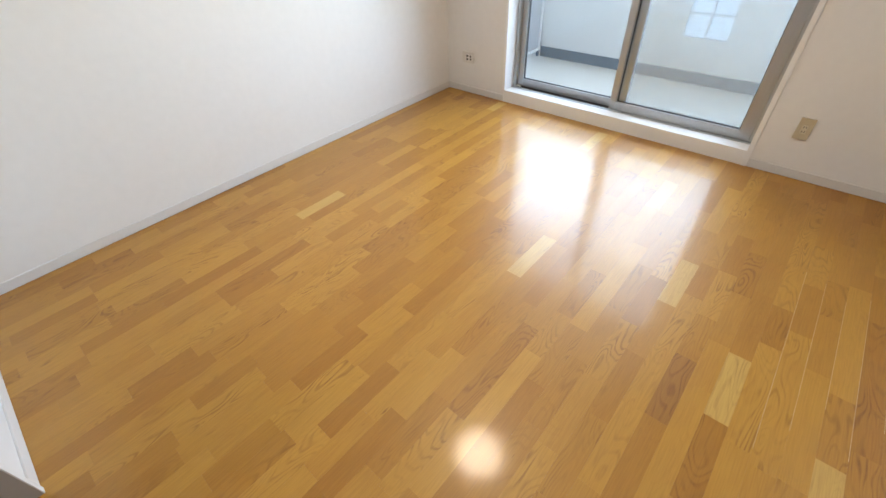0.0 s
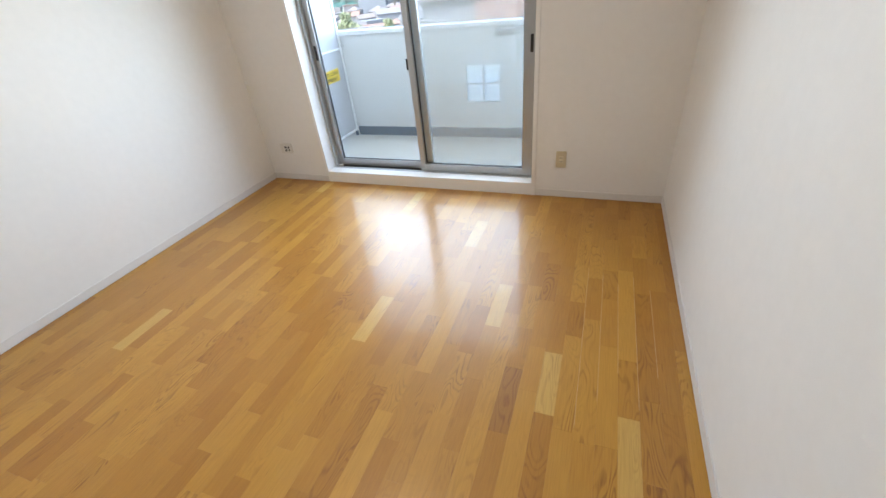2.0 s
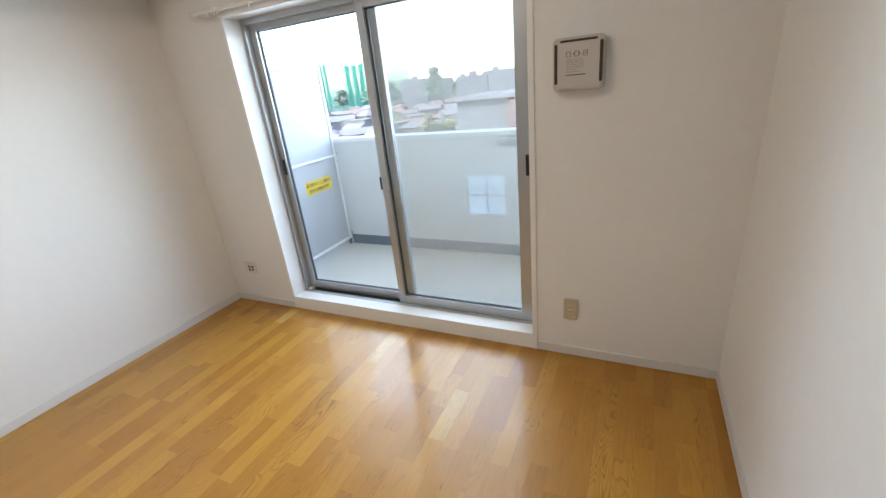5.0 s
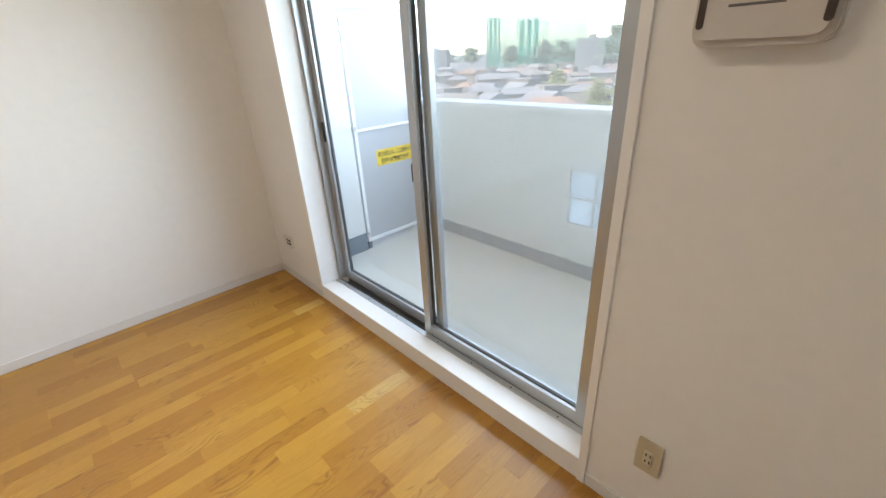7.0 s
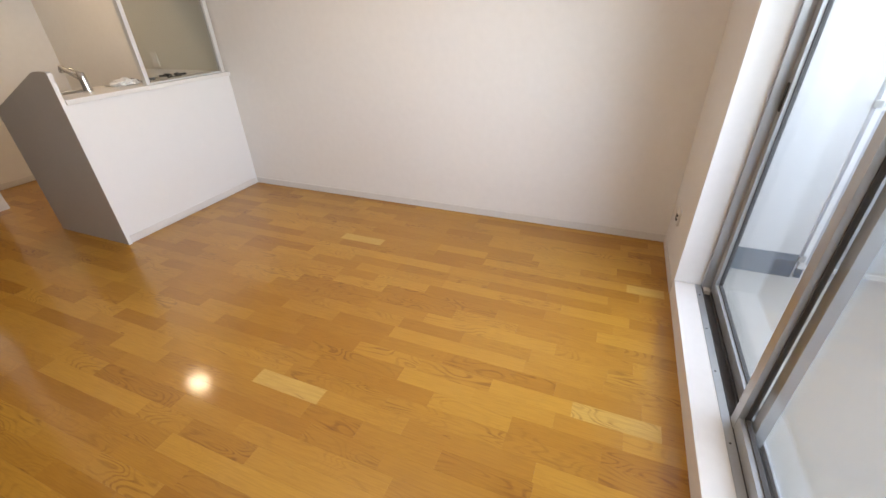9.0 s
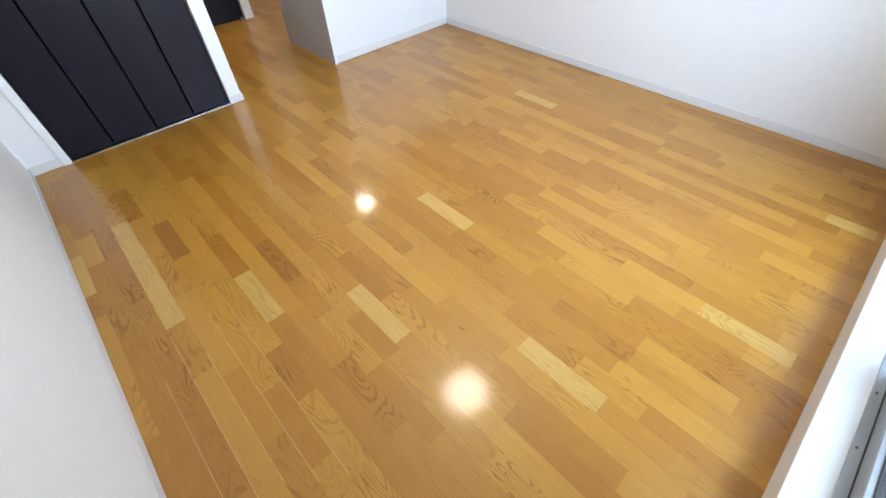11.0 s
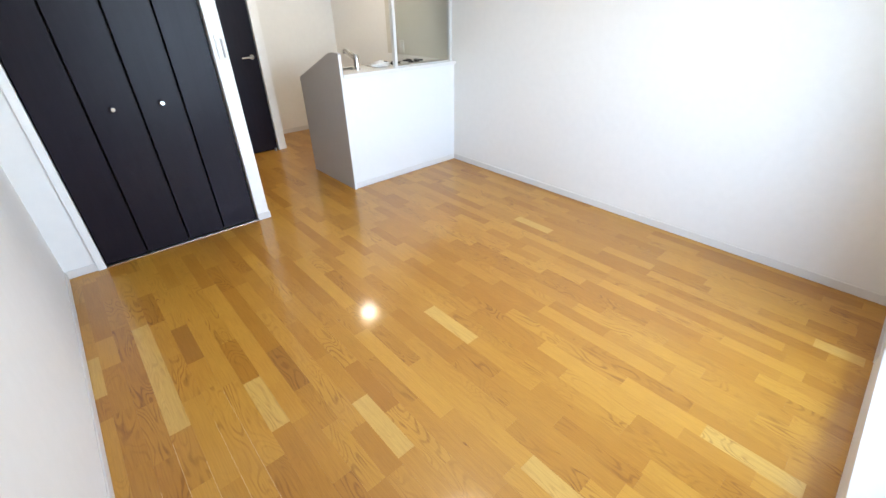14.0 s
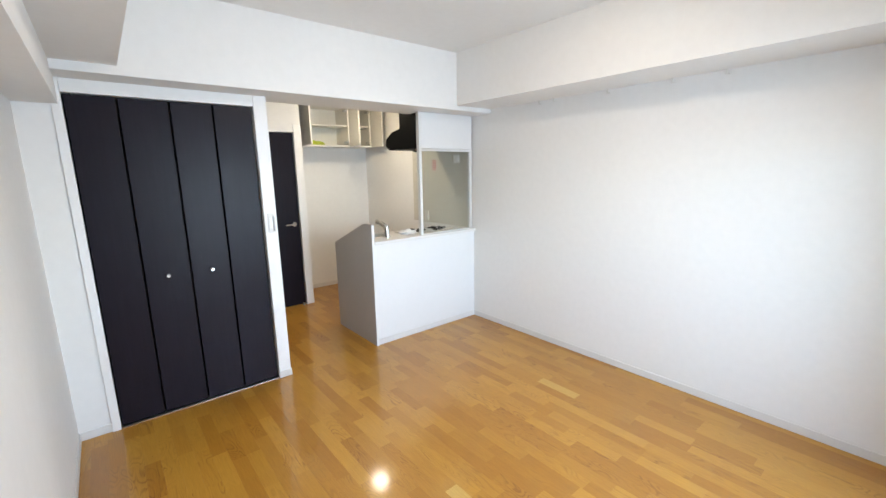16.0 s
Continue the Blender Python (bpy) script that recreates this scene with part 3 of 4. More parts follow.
# ---------------------------------------------------------------- closet
CY = -3.52
closet = thing("closet", (2.65, CY, 0.0), "built-in closet with four dark folding doors, closed, white casing", "closet")
part("casing", bx(3.158, 3.202, -3.56, -3.486, 0.0, 2.139, bevel=0.002), M_TRIM, closet, "white jamb casing")
part("casing", bx(2.155, 3.157, -3.56, -3.488, 2.066, 2.139, bevel=0.002), M_TRIM, closet, "white head casing")
part("casing", bx(2.066, 2.154, -3.60, -3.486, 0.0, 2.139, bevel=0.002), M_TRIM, closet, "white wide post casing")
part("threshold", bx(2.156, 3.156, -3.58, -3.497, 0.0, 0.006), M_STEEL, closet, "thin metal floor track")
part("backing", bx(2.156, 3.156, -3.58, -3.565, 0.006, 2.065), M_DOOR_GAP, closet)
edges = (2.159, 2.408, 2.653, 2.915, 3.155)
for a, b in zip(edges, edges[1:]):
    leaf = part("door", bx(a + 0.006, b - 0.006, CY - 0.03, CY, 0.010, 2.058, bevel=0.0025), M_DOOR, closet, "near-black wood laminate door leaf")
    if a in (2.408, 2.653):
        kx = 2.528 if a == 2.408 else 2.786
        bm = bmesh.new()
        cyl(bm, (kx, CY, 0.952), (kx, CY + 0.018, 0.952), 0.008, seg=16)
        cyl(bm, (kx, CY + 0.016, 0.952), (kx, CY + 0.024, 0.952), 0.013, 0.016, seg=20)
        cyl(bm, (kx, CY + 0.024, 0.952), (kx, CY + 0.031, 0.952), 0.016, 0.011, seg=20)
        part("knob", bm, M_CHROME, leaf, "round chrome knob", smooth=True)
for x in (2.19, 2.653, 3.12):
    part("pivot", bx(x - 0.004, x + 0.004, CY - 0.03, CY - 0.008, 2.058, 2.066), M_ALU_DARK, closet)

sw = thing("light_switch", (2.108, -3.486, 1.24), "white wall switch plate on the closet post", "switch")
part("plate", prism(bmesh.new(), rounded(0.046, 0.145, 0.006, 4, 2.108, 1.24), 'y', -3.486, -3.476), M_PLATE, sw)
part("rocker", bx(2.102, 2.124, -3.477, -3.471, 1.20, 1.28, bevel=0.002), M_TRIM, sw)
part("remote_holder", bx(2.088, 2.099, -3.477, -3.466, 1.18, 1.29, bevel=0.002), M_END, sw)

# ---------------------------------------------------------------- corridor door
door = thing("door_1", (1.65, -5.19, 0.0), "dark wooden corridor door with lever handle, closed", "door", kind="structure")
part("leaf", bx(1.272, 2.03, -5.23, -5.192, 0.008, 2.05, bevel=0.003), M_DOOR, door, "near-black wood laminate leaf")
part("casing", bx(1.18, 1.268, -5.24, -5.160, 0.0, 2.14, bevel=0.002), M_TRIM, door, "white casing")
part("casing", bx(1.268, 2.07, -5.24, -5.164, 2.056, 2.075, bevel=0.002), M_TRIM, door, "white head casing")
part("casing", bx(2.034, 2.069, -5.24, -5.164, 0.0, 2.056, bevel=0.002), M_TRIM, door, "white casing")
bm = bmesh.new()
cyl(bm, (1.335, -5.192, 1.0), (1.335, -5.184, 1.0), 0.026, seg=24)
cyl(bm, (1.335, -5.184, 1.0), (1.335, -5.145, 1.0), 0.009, seg=14)
box(bm, 1.33, 1.45, -5.155, -5.138, 0.992, 1.010, bevel=0.006)
part("handle", bm, M_CHROME, door, "chrome lever handle")
part("doorstop", cyl(bmesh.new(), (1.31, -5.16, 0.0), (1.31, -5.16, 0.03), 0.012), M_STEEL, door)

# ---------------------------------------------------------------- kitchen
counter = thing("kitchen_counter", (0.62, -3.8, 0.0), "white kitchen counter unit with a taller grey end panel", "kitchen counter")
part("front_panel", bx(0.0, 1.238, -3.53, -3.505, 0.0, 0.952, bevel=0.002), M_COUNTER, counter, "plain white front panel")
bm = bmesh.new()
prism(bm, [(-3.497, 0.0), (-3.497, 1.130), (-3.505, 1.139), (-3.62, 1.139), (-3.66, 1.13), (-4.24, 0.90), (-4.26, 0.885), (-4.26, 0.0)], 'x', 1.2385, 1.262)
part("end_panel", bm, M_END, counter, "grey laminate end panel with a sloping top")
part("edge_strip", bx(1.2385, 1.262, -3.4965, -3.4935, 0.0, 1.132), M_COUNTER, counter, "white edge strip")
part("body", bx(0.001, 1.238, -4.14, -3.531, 0.08, 0.912), M_CAB, counter)
part("ledge", bx(0.001, 1.237, -3.698, -3.531, 0.912, 0.952), M_CAB, counter)
top = thing("worktop", (0.62, -3.8, 0.955), "off-white resin worktop with a steel sink along the counter", "worktop")
bm = bmesh.new()
box(bm, -0.0, 1.2375, -3.70, -3.482, 0.953, 0.982, bevel=0.003)
box(bm, 0.0, 0.78, -4.18, -3.70, 0.913, 0.942)
box(bm, 1.19, 1.2375, -4.18, -3.70, 0.913, 0.942)
box(bm, 0.78, 1.19, -4.18, -4.12, 0.913, 0.942)
part("slab", bm, M_TOP, top)
bm = bmesh.new()
box(bm, 0.79, 1.18, -4.11, -3.72, 0.82, 0.826)
for a in ((0.782, 0.79, -4.118, -3.702), (1.18, 1.188, -4.118, -3.702), (0.79, 1.18, -4.118, -4.11), (0.79, 1.18, -3.71, -3.702)):
    box(bm, *a, 0.82, 0.945)
part("sink", bm, M_STEEL, top, "stainless steel sink")

fa = thing("kitchen_faucet", (1.0, -3.66, 0.982), "chrome single-lever kitchen tap", "tap")
bm = bmesh.new()
cyl(bm, (1.0, -3.66, 0.982), (1.0, -3.66, 0.992), 0.030, seg=24)
cyl(bm, (1.0, -3.66, 0.992), (1.0, -3.665, 1.075), 0.024, 0.022, seg=24)
part("body", bm, M_CHROME, fa, smooth=True)
bm = bmesh.new()
cyl(bm, (1.0, -3.66, 1.055), (1.02, -3.80, 1.125), 0.015, 0.013, seg=16)
cyl(bm, (1.02, -3.80, 1.135), (1.021, -3.81, 1.10), 0.016, seg=16)
part("spout", bm, M_CHROME, fa, smooth=True)
bm = bmesh.new()
cyl(bm, (1.0, -3.665, 1.075), (1.0, -3.667, 1.10), 0.023, 0.019, seg=20)
cyl(bm, (1.0, -3.667, 1.095), (1.01, -3.74, 1.128), 0.008, 0.006, seg=12)
part("lever", bm, M_CHROME, fa, smooth=True)

stove = thing("gas_stove", (0.35, -3.9, 0.942), "low gas stove with black iron grates in the worktop", "stove")
part("plate", bx(0.08, 0.64, -4.10, -3.66, 0.942, 0.952, bevel=0.003), M_STEEL, stove, "steel hob plate")
for x in (0.22, 0.50):
    bm = bmesh.new()
    cyl(bm, (x, -3.88, 0.952), (x, -3.88, 0.965), 0.045, seg=24)
    part("burner", bm, M_HOOD, stove, "black burner")
    bm = bmesh.new()
    for k in range(6):
        a = k * math.pi / 3
        c, s = math.cos(a), math.sin(a)
        box(bm, x - 0.004, x + 0.004, -3.88 + 0.03, -3.88 + 0.10, 0.968, 0.984)
        bmesh.ops.rotate(bm, verts=bm.verts[-8:], cent=(x, -3.88, 1.0), matrix=Matrix.Rotation(a, 3, 'Z'))
    part("grate", bm, M_GRATE, stove, "black iron grate")

bag = thing("crumpled_packaging", (0.74, -3.70, 0.982), "crumpled white packaging lying on the worktop", "packaging")
bm = bmesh.new()
bmesh.ops.create_icosphere(bm, subdivisions=4, radius=1.0)
for v in bm.verts:
    d = 1 + 0.45 * noise.noise(v.co * 2.2) + 0.2 * noise.noise(v.co * 6)
    v.co = Vector((0.74 + 0.085 * v.co.x * d, -3.69 + 0.06 * v.co.y * d, max(0.982, 0.998 + 0.026 * v.co.z * d)))
part("sheet", bm, M_PAPER, bag)

screen = thing("glass_screen", (0.37, -3.52, 0.982), "clear glass screen in a slim aluminium frame on the counter", "glass screen")
part("post", bx(0.680, 0.708, -3.545, -3.505, 0.982, 2.139, bevel=0.002), M_POST, screen, "tall aluminium post")
part("post", bx(0.030, 0.062, -3.545, -3.505, 0.982, 1.805, bevel=0.002), M_POST, screen, "aluminium wall post")
part("rail", bx(0.062, 0.680, -3.545, -3.505, 1.783, 1.806, bevel=0.002), M_POST, screen)
part("rail", bx(0.062, 0.680, -3.540, -3.510, 0.983, 0.992, bevel=0.001), M_POST, screen)
pn = part("pane", bx(0.063, 0.679, -3.528, -3.522, 0.992, 1.783), M_SMOKE, screen, "clear glass pane")
pn.visible_shadow = False
structure("panel_over_screen", bx(0.03, 0.679, -3.55, -3.507, 1.808, 2.1385, bevel=0.003), M_COUNTER, "white box panel above the glass screen", "panel")

structure("kitchen_panel", bx(0.0, 0.006, -4.6, -3.56, 0.983, 2.0), M_KPANEL, "grey-beige fireproof kitchen wall panel", "wall panel")
kitch = (0.006, -4.33, 1.08)
ko = thing("wall_outlet", kitch, "white kitchen wall socket plate on the wall panel", "outlet")
part("plate", prism(bmesh.new(), rounded(0.075, 0.12, 0.006, 4, -4.33, 1.06), 'x', 0.006, 0.016), M_PLATE, ko)
part("socket", bx(0.015, 0.019, -4.345, -4.315, 1.035, 1.085, bevel=0.001), M_TRIM, ko)
for dz in (-0.012, 0.012):
    part("slot", bx(0.018, 0.0196, -4.338, -4.322, 1.06 + dz - 0.002, 1.06 + dz + 0.002), M_SLOT, ko)
ks = thing("hood_switch", (0.006, -3.77, 1.72), "small white switch plate on the kitchen wall", "switch")
part("plate", prism(bmesh.new(), rounded(0.085, 0.085, 0.006, 4, -3.77, 1.72), 'x', 0.006, 0.016), M_TRIM, ks)
part("rocker", bx(0.015, 0.020, -3.795, -3.745, 1.70, 1.74, bevel=0.002), M_TRIM, ks)
st = thing("warning_sticker", (0.006, -4.17, 1.66), "small red and white warning sticker on the kitchen wall", "sticker")
part("sheet", bx(0.006, 0.0068, -4.20, -4.14, 1.60, 1.72), M_PINK, st)
for k in range(4):
    part("print_line", bx(0.0068, 0.0072, -4.192, -4.148, 1.615 + 0.026 * k, 1.625 + 0.026 * k), M_PAPER, st, "unreadable line of print")

hood = thing("range_hood", (0.37, -3.85, 1.8), "black enamel range hood over the stove", "range hood")
bm = bmesh.new()
prism(bm, [(-3.56, 1.81), (-3.56, 2.44), (-3.90, 2.44), (-3.90, 2.02), (-4.05, 1.995), (-4.16, 1.93), (-4.17, 1.86), (-4.10, 1.815)], 'x', 0.04, 0.66)
bmesh.ops.bevel(bm, geom=list(bm.edges), offset=0.006, segments=2, affect='EDGES')
part("body", bm, M_HOOD, hood)
part("trim_strip", bx(0.10, 0.64, -3.66, -3.57, 1.797, 1.809), M_WOOD, hood, "light wood strip under the hood")
part("control", bx(0.3, 0.34, -4.12, -4.10, 1.803, 1.815, bevel=0.002), M_BLACK, hood)


def wall_cabinet(x0, x1, hinge, label):
    """An open wall cupboard: carcass, shelf, back and one or two doors standing open."""
    y0, y1, z0, z1, t = -5.775, -5.42, 1.925, 2.44, 0.018
    c = thing("wall_cabinet", ((x0 + x1) / 2, y0, z0), label, "wall cabinet", "wall cabinets over the alcove")
    bm = bmesh.new()
    box(bm, x0, x0 + t, y0, y1, z0, z1)
    box(bm, x1 - t, x1, y0, y1, z0, z1)
    box(bm, x0 + t, x1 - t, y0, y1, z0, z0 + t)
    box(bm, x0 + t, x1 - t, y0, y1, z1 - t, z1)
    box(bm, x0 + t, x1 - t, y0, y0 + 0.006, z0 + t, z1 - t)
    part("carcass", bm, M_CAB, c)
    part("shelf", bx(x0 + t, x1 - t, y0 + 0.006, y1 - 0.03, 2.185, 2.20), M_CAB, c)
    for side, width, angle in hinge:
        bm = bmesh.new()
        box(bm, 0.0, width, 0.0, 0.018, z0 + 0.002, z1 - 0.002, bevel=0.001)
        px = x0 if side == 'low' else x1
        turn = Matrix.Rotation(radians(angle if side == 'low' else 180 - angle), 4, 'Z')
        bmesh.ops.transform(bm, matrix=Matrix.Translation((px, y1 + 0.002, 0)) @ turn, verts=bm.verts)
        d = part("door", bm, M_CAB, c, "open white cupboard door")
        for z in (z0 + 0.06, z1 - 0.06):
            s = 1 if side == 'low' else -1
            bm = bmesh.new()
            box(bm, px + s * 0.02, px + s * 0.055, y1 - 0.055, y1 - 0.005, z - 0.012, z + 0.012, bevel=0.003)
            cyl(bm, (px + s * 0.024, y1 + 0.012, z), (px + s * 0.05, y1 + 0.012, z), 0.013, seg=14)
            part("hinge", bm, M_STEEL, c, "steel cup hinge")


wall_cabinet(0.43, 1.05, (('low', 0.30, 86), ('high', 0.30, 96)), "white double wall cabinet with its doors standing open")
wall_cabinet(0.11, 0.428, (('low', 0.31, 88),), "narrow white wall cabinet with its door standing open")
cl = thing("folded_cloth", (0.85, -5.58, 1.943), "yellow-green cloth lying in the open cabinet", "cloth")
bm = bmesh.new()
bmesh.ops.create_icosphere(bm, subdivisions=3, radius=1.0)
for v in bm.verts:
    d = 1 + 0.5 * noise.noise(v.co * 2.0 + Vector((3, 1, 7)))
    v.co = Vector((0.85 + 0.11 * v.co.x * d, -5.56 + 0.09 * v.co.y * d, max(1.9435, 1.962 + 0.04 * v.co.z * d)))
part("cloth", bm, M_GREEN, cl)

# ---------------------------------------------------------------- balcony
BZ = -0.03
structure("balcony_floor", bx(-3.0, 6.1, 0.2, 1.5, BZ - 0.15, BZ), M_BALC_FLOOR, "pale grey vinyl balcony floor", "floor")
GX0, GX1, GZ0, GZ1 = 1.545, 1.895, 0.345, 0.705
PY0, PY1 = 1.375, 1.515
bm = bmesh.new()
box(bm, -3.0, GX0, PY0, PY1, BZ - 0.2, 1.05)
box(bm, GX1, 6.1, PY0, PY1, BZ - 0.2, 1.05)
box(bm, GX0, GX1, PY0, PY1, BZ - 0.2, GZ0)
box(bm, GX0, GX1, PY0, PY1, GZ1, 1.05)
structure("balcony_parapet", bm, M_BALC_WALL, "solid painted balcony parapet with a small glass-block light", "parapet")
structure("parapet_coping", bx(-3.0, 6.1, PY0 - 0.02, PY1 + 0.02, 1.05, 1.085, bevel=0.004), M_COPING, "white coping on the balcony parapet", "coping")
structure("waterproofing_strip", bx(0.16, 5.9, PY0 - 0.006, PY0, BZ, 0.072), M_BALC_BASE, "blue-grey waterproofing upstand along the parapet", "trim")
gb = thing("window_2", (1.72, PY0, GZ0), "two by two glass blocks set in the balcony parapet", "glass block", kind="structure")
mx, mz = (GX0 + GX1) / 2, (GZ0 + GZ1) / 2
for a, b in ((GX0, mx - 0.006), (mx + 0.006, GX1)):
    for c, d in ((GZ0, mz - 0.006), (mz + 0.006, GZ1)):
        pn = part("glass_block", bx(a + 0.002, b - 0.002, PY0 + 0.012, PY1 - 0.012, c + 0.002, d - 0.002, bevel=0.006), M_BLOCK, gb)
        pn.visible_shadow = False
bm = bmesh.new()
box(bm, mx - 0.0055, mx + 0.0055, PY0 + 0.004, PY1 - 0.004, GZ0, GZ1)
box(bm, GX0, mx - 0.0055, PY0 + 0.004, PY1 - 0.004, mz - 0.0055, mz + 0.0055)
box(bm, mx + 0.0055, GX1, PY0 + 0.004, PY1 - 0.004, mz - 0.0055, mz + 0.0055)
part("joint", bm, M_BALC_WALL, gb)
bm = bmesh.new()
box(bm, -0.02, 0.148, 0.2, 0.66, BZ, 2.35)
structure("balcony_wall_stub", bm, M_BALC_WALL, "white painted pier beside the balcony partition", "wall")
structure("stub_waterproofing", bx(0.1485, 0.154, 0.2, 0.66, BZ, 0.12), M_BALC_BASE, "blue-grey waterproofing upstand on the pier", "trim")
structure("balcony_side_wall", bx(5.9, 6.05, 0.2, 1.375, BZ, 2.35), M_BALC_WALL, "white painted end wall of the balcony", "wall")
structure("balcony_soffit", bx(-3.0, 6.1, 0.2, 1.45, 2.36, 2.5), M_BALC_WALL, "painted underside of the balcony above", "ceiling")
structure("outer_wall_east", bx(RW + 0.121, 6.1, 0.05, 0.2, -0.2, 2.5), M_BALC_WALL, "outer wall beyond the flat", "wall")
structure("outer_wall", bx(-3.0, -0.121, 0.05, 0.2, -0.2, 2.5), M_BALC_WALL, "outer wall of the neighbouring flat", "wall")

pt = thing("balcony_partition", (0.15, 1.0, 0.02), "pale emergency partition board with a yellow notice between balconies", "partition")
py0, py1, pz0, pz1 = 0.68, 1.366, 0.03, 1.755
part("board", bx(0.128, 0.136, py0 + 0.02, py1 - 0.02, 0.93, pz1 - 0.02), M_PARTITION, pt)
part("board", bx(0.128, 0.136, py0 + 0.02, py1 - 0.02, pz0 + 0.02, 0.925), M_PARTITION, pt)
for a in ((py0, py0 + 0.026, pz0, pz1), (py1 - 0.026, py1, pz0, pz1), (py0 + 0.026, py1 - 0.026, pz0, pz0 + 0.026),
          (py0 + 0.026, py1 - 0.026, pz1 - 0.026, pz1), (py0 + 0.026, py1 - 0.026, 0.918, 0.936)):
    part("frame", bx(0.12, 0.149, a[0], a[1], a[2], a[3], bevel=0.002), M_COPING, pt)
for z in (0.1, 0.95, 1.6):
    part("bracket", bx(0.149, 0.165, py0 - 0.02, py0 + 0.012, z - 0.018, z + 0.018, bevel=0.002), M_STEEL, pt)
    if z < 1:
        part("bracket", bx(0.149, 0.175, py1 - 0.01, py1 + 0.009, z - 0.012, z + 0.012, bevel=0.002), M_STEEL, pt)
part("foot", bx(0.125, 0.145, py0 + 0.002, py0 + 0.03, BZ, pz0), M_BALC_BASE, pt)
part("foot", bx(0.125, 0.145, py1 - 0.03, py1 - 0.002, BZ, pz0), M_BALC_BASE, pt)
notice = part("notice", bx(0.136, 0.1372, 0.86, 1.23, 0.63, 0.755), M_YELLOW, pt, "yellow notice with two lines of black writing")


def writing(text, parent, y, z, size, width):
    """Black lettering on the notice, read from the flat's side."""
    cu = bpy.data.curves.new("lettering", 'FONT')
    cu.body, cu.size, cu.extrude, cu.offset = text, size, 0.0003, 0.0012
    tmp = bpy.data.objects.new("lettering_tmp", cu)
    scene.collection.objects.link(tmp)
    bpy.context.view_layer.update()
    me = bpy.data.meshes.new_from_object(tmp.evaluated_get(bpy.context.evaluated_depsgraph_get()))
    bpy.data.objects.remove(tmp)
    xs = [v.co.x for v in me.vertices]
    k = width / (max(xs) - min(xs)) if xs else 1.0
    for v in me.vertices:
        v.co = Vector((0.1376 + v.co.z, y + (v.co.x - min(xs)) * k, z + v.co.y))
    me.materials.append(M_SLOT)
    ob = new("lettering", me)
    ob.parent = parent
    return ob


writing("非常の際には、ここを破って", notice, 0.875, 0.703, 0.040, 0.34)
writing("隣戸へ避難出来ます", notice, 0.905, 0.647, 0.040, 0.28)

pole = thing("laundry_bracket", (1.98, PY0, 0.99), "grey folding laundry-pole bracket on the parapet", "bracket")
part("plate", bx(1.90, 2.05, PY0 - 0.012, PY0, 0.955, 1.035, bevel=0.004), M_END, pole)
part("arm", bx(1.86, 2.30, PY0 - 0.045, PY0 - 0.013, 1.0, 1.03, bevel=0.006), M_PARTITION, pole)
part("ring", cyl(bmesh.new(), (1.88, PY0 - 0.03, 0.96), (1.88, PY0 - 0.03, 1.0), 0.03, seg=20), M_END, pole)

# ---------------------------------------------------------------- the town below
GZ = -16.0
LZ = -9.5   # the blocks on the slope have their lower storeys below this
bm = bmesh.new()
bmesh.ops.create_grid(bm, x_segments=4, y_segments=4, size=3000, matrix=Matrix.Translation((0, 0, GZ)))
structure("ground", bm, M_GROUND, "hazy built-up ground reaching the horizon", "ground")
rnd = random.Random(11)


def polar(az, dist):
    return 2.9 + dist * math.sin(radians(az)), -1.2 + dist * math.cos(radians(az))


def house(az, dist, w, d, h, k, flat=False, turn=0.0):
    """A small house: walls, gabled or flat roof, a few windows towards the flat."""
    x, y = polar(az, dist)
    t = thing("house", (x, y, GZ), "distant low house with a %s roof among the others" % ("flat grey" if flat else "tiled"), "house", "houses below the balcony")
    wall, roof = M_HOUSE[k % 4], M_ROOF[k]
    bm = bmesh.new()
    box(bm, -w / 2, w / 2, -d / 2, d / 2, 0, h)
    obs = [part("wall", bm, wall, t)]
    bm = bmesh.new()
    if flat:
        box(bm, -w / 2 - 0.2, w / 2 + 0.2, -d / 2 - 0.2, d / 2 + 0.2, h, h + 0.4)
    else:
        rise, run = d * 0.26, w / 2 - d * 0.45
        if k % 2 == 0 and run > 0.4:    # hipped
            e = [bm.verts.new((sx * (w / 2 + 0.5), sy * (d / 2 + 0.6), h - 0.1)) for sx, sy in ((-1, -1), (1, -1), (1, 1), (-1, 1))]
            r0, r1 = bm.verts.new((-run, 0, h + rise)), bm.verts.new((run, 0, h + rise))
            for f in ((e[0], e[1], r1, r0), (e[1], e[2], r1), (e[2], e[3], r0, r1), (e[3], e[0], r0), (e[3], e[2], e[1], e[0])):
                bm.faces.new(f)
        else:
            prism(bm, [(-d / 2 - 0.6, h), (0, h + rise), (d / 2 + 0.6, h), (d / 2 + 0.6, h - 0.15), (-d / 2 - 0.6, h - 0.15)], 'x', -w / 2 - 0.5, w / 2 + 0.5)
    obs.append(part("roof", bm, roof, t))
    n = max(2, int(w / 2.6))
    for i in range(n):
        cx = -w / 2 + (i + 0.5) * w / n
        obs.append(part("window", bx(cx - 0.6, cx + 0.6, -d / 2 - 0.06, -d / 2, h - 2.0, h - 0.8), M_PANE, t))
    for o in obs:
        o.matrix_parent_inverse = Matrix()
    t.rotation_euler = (0, 0, radians(turn))


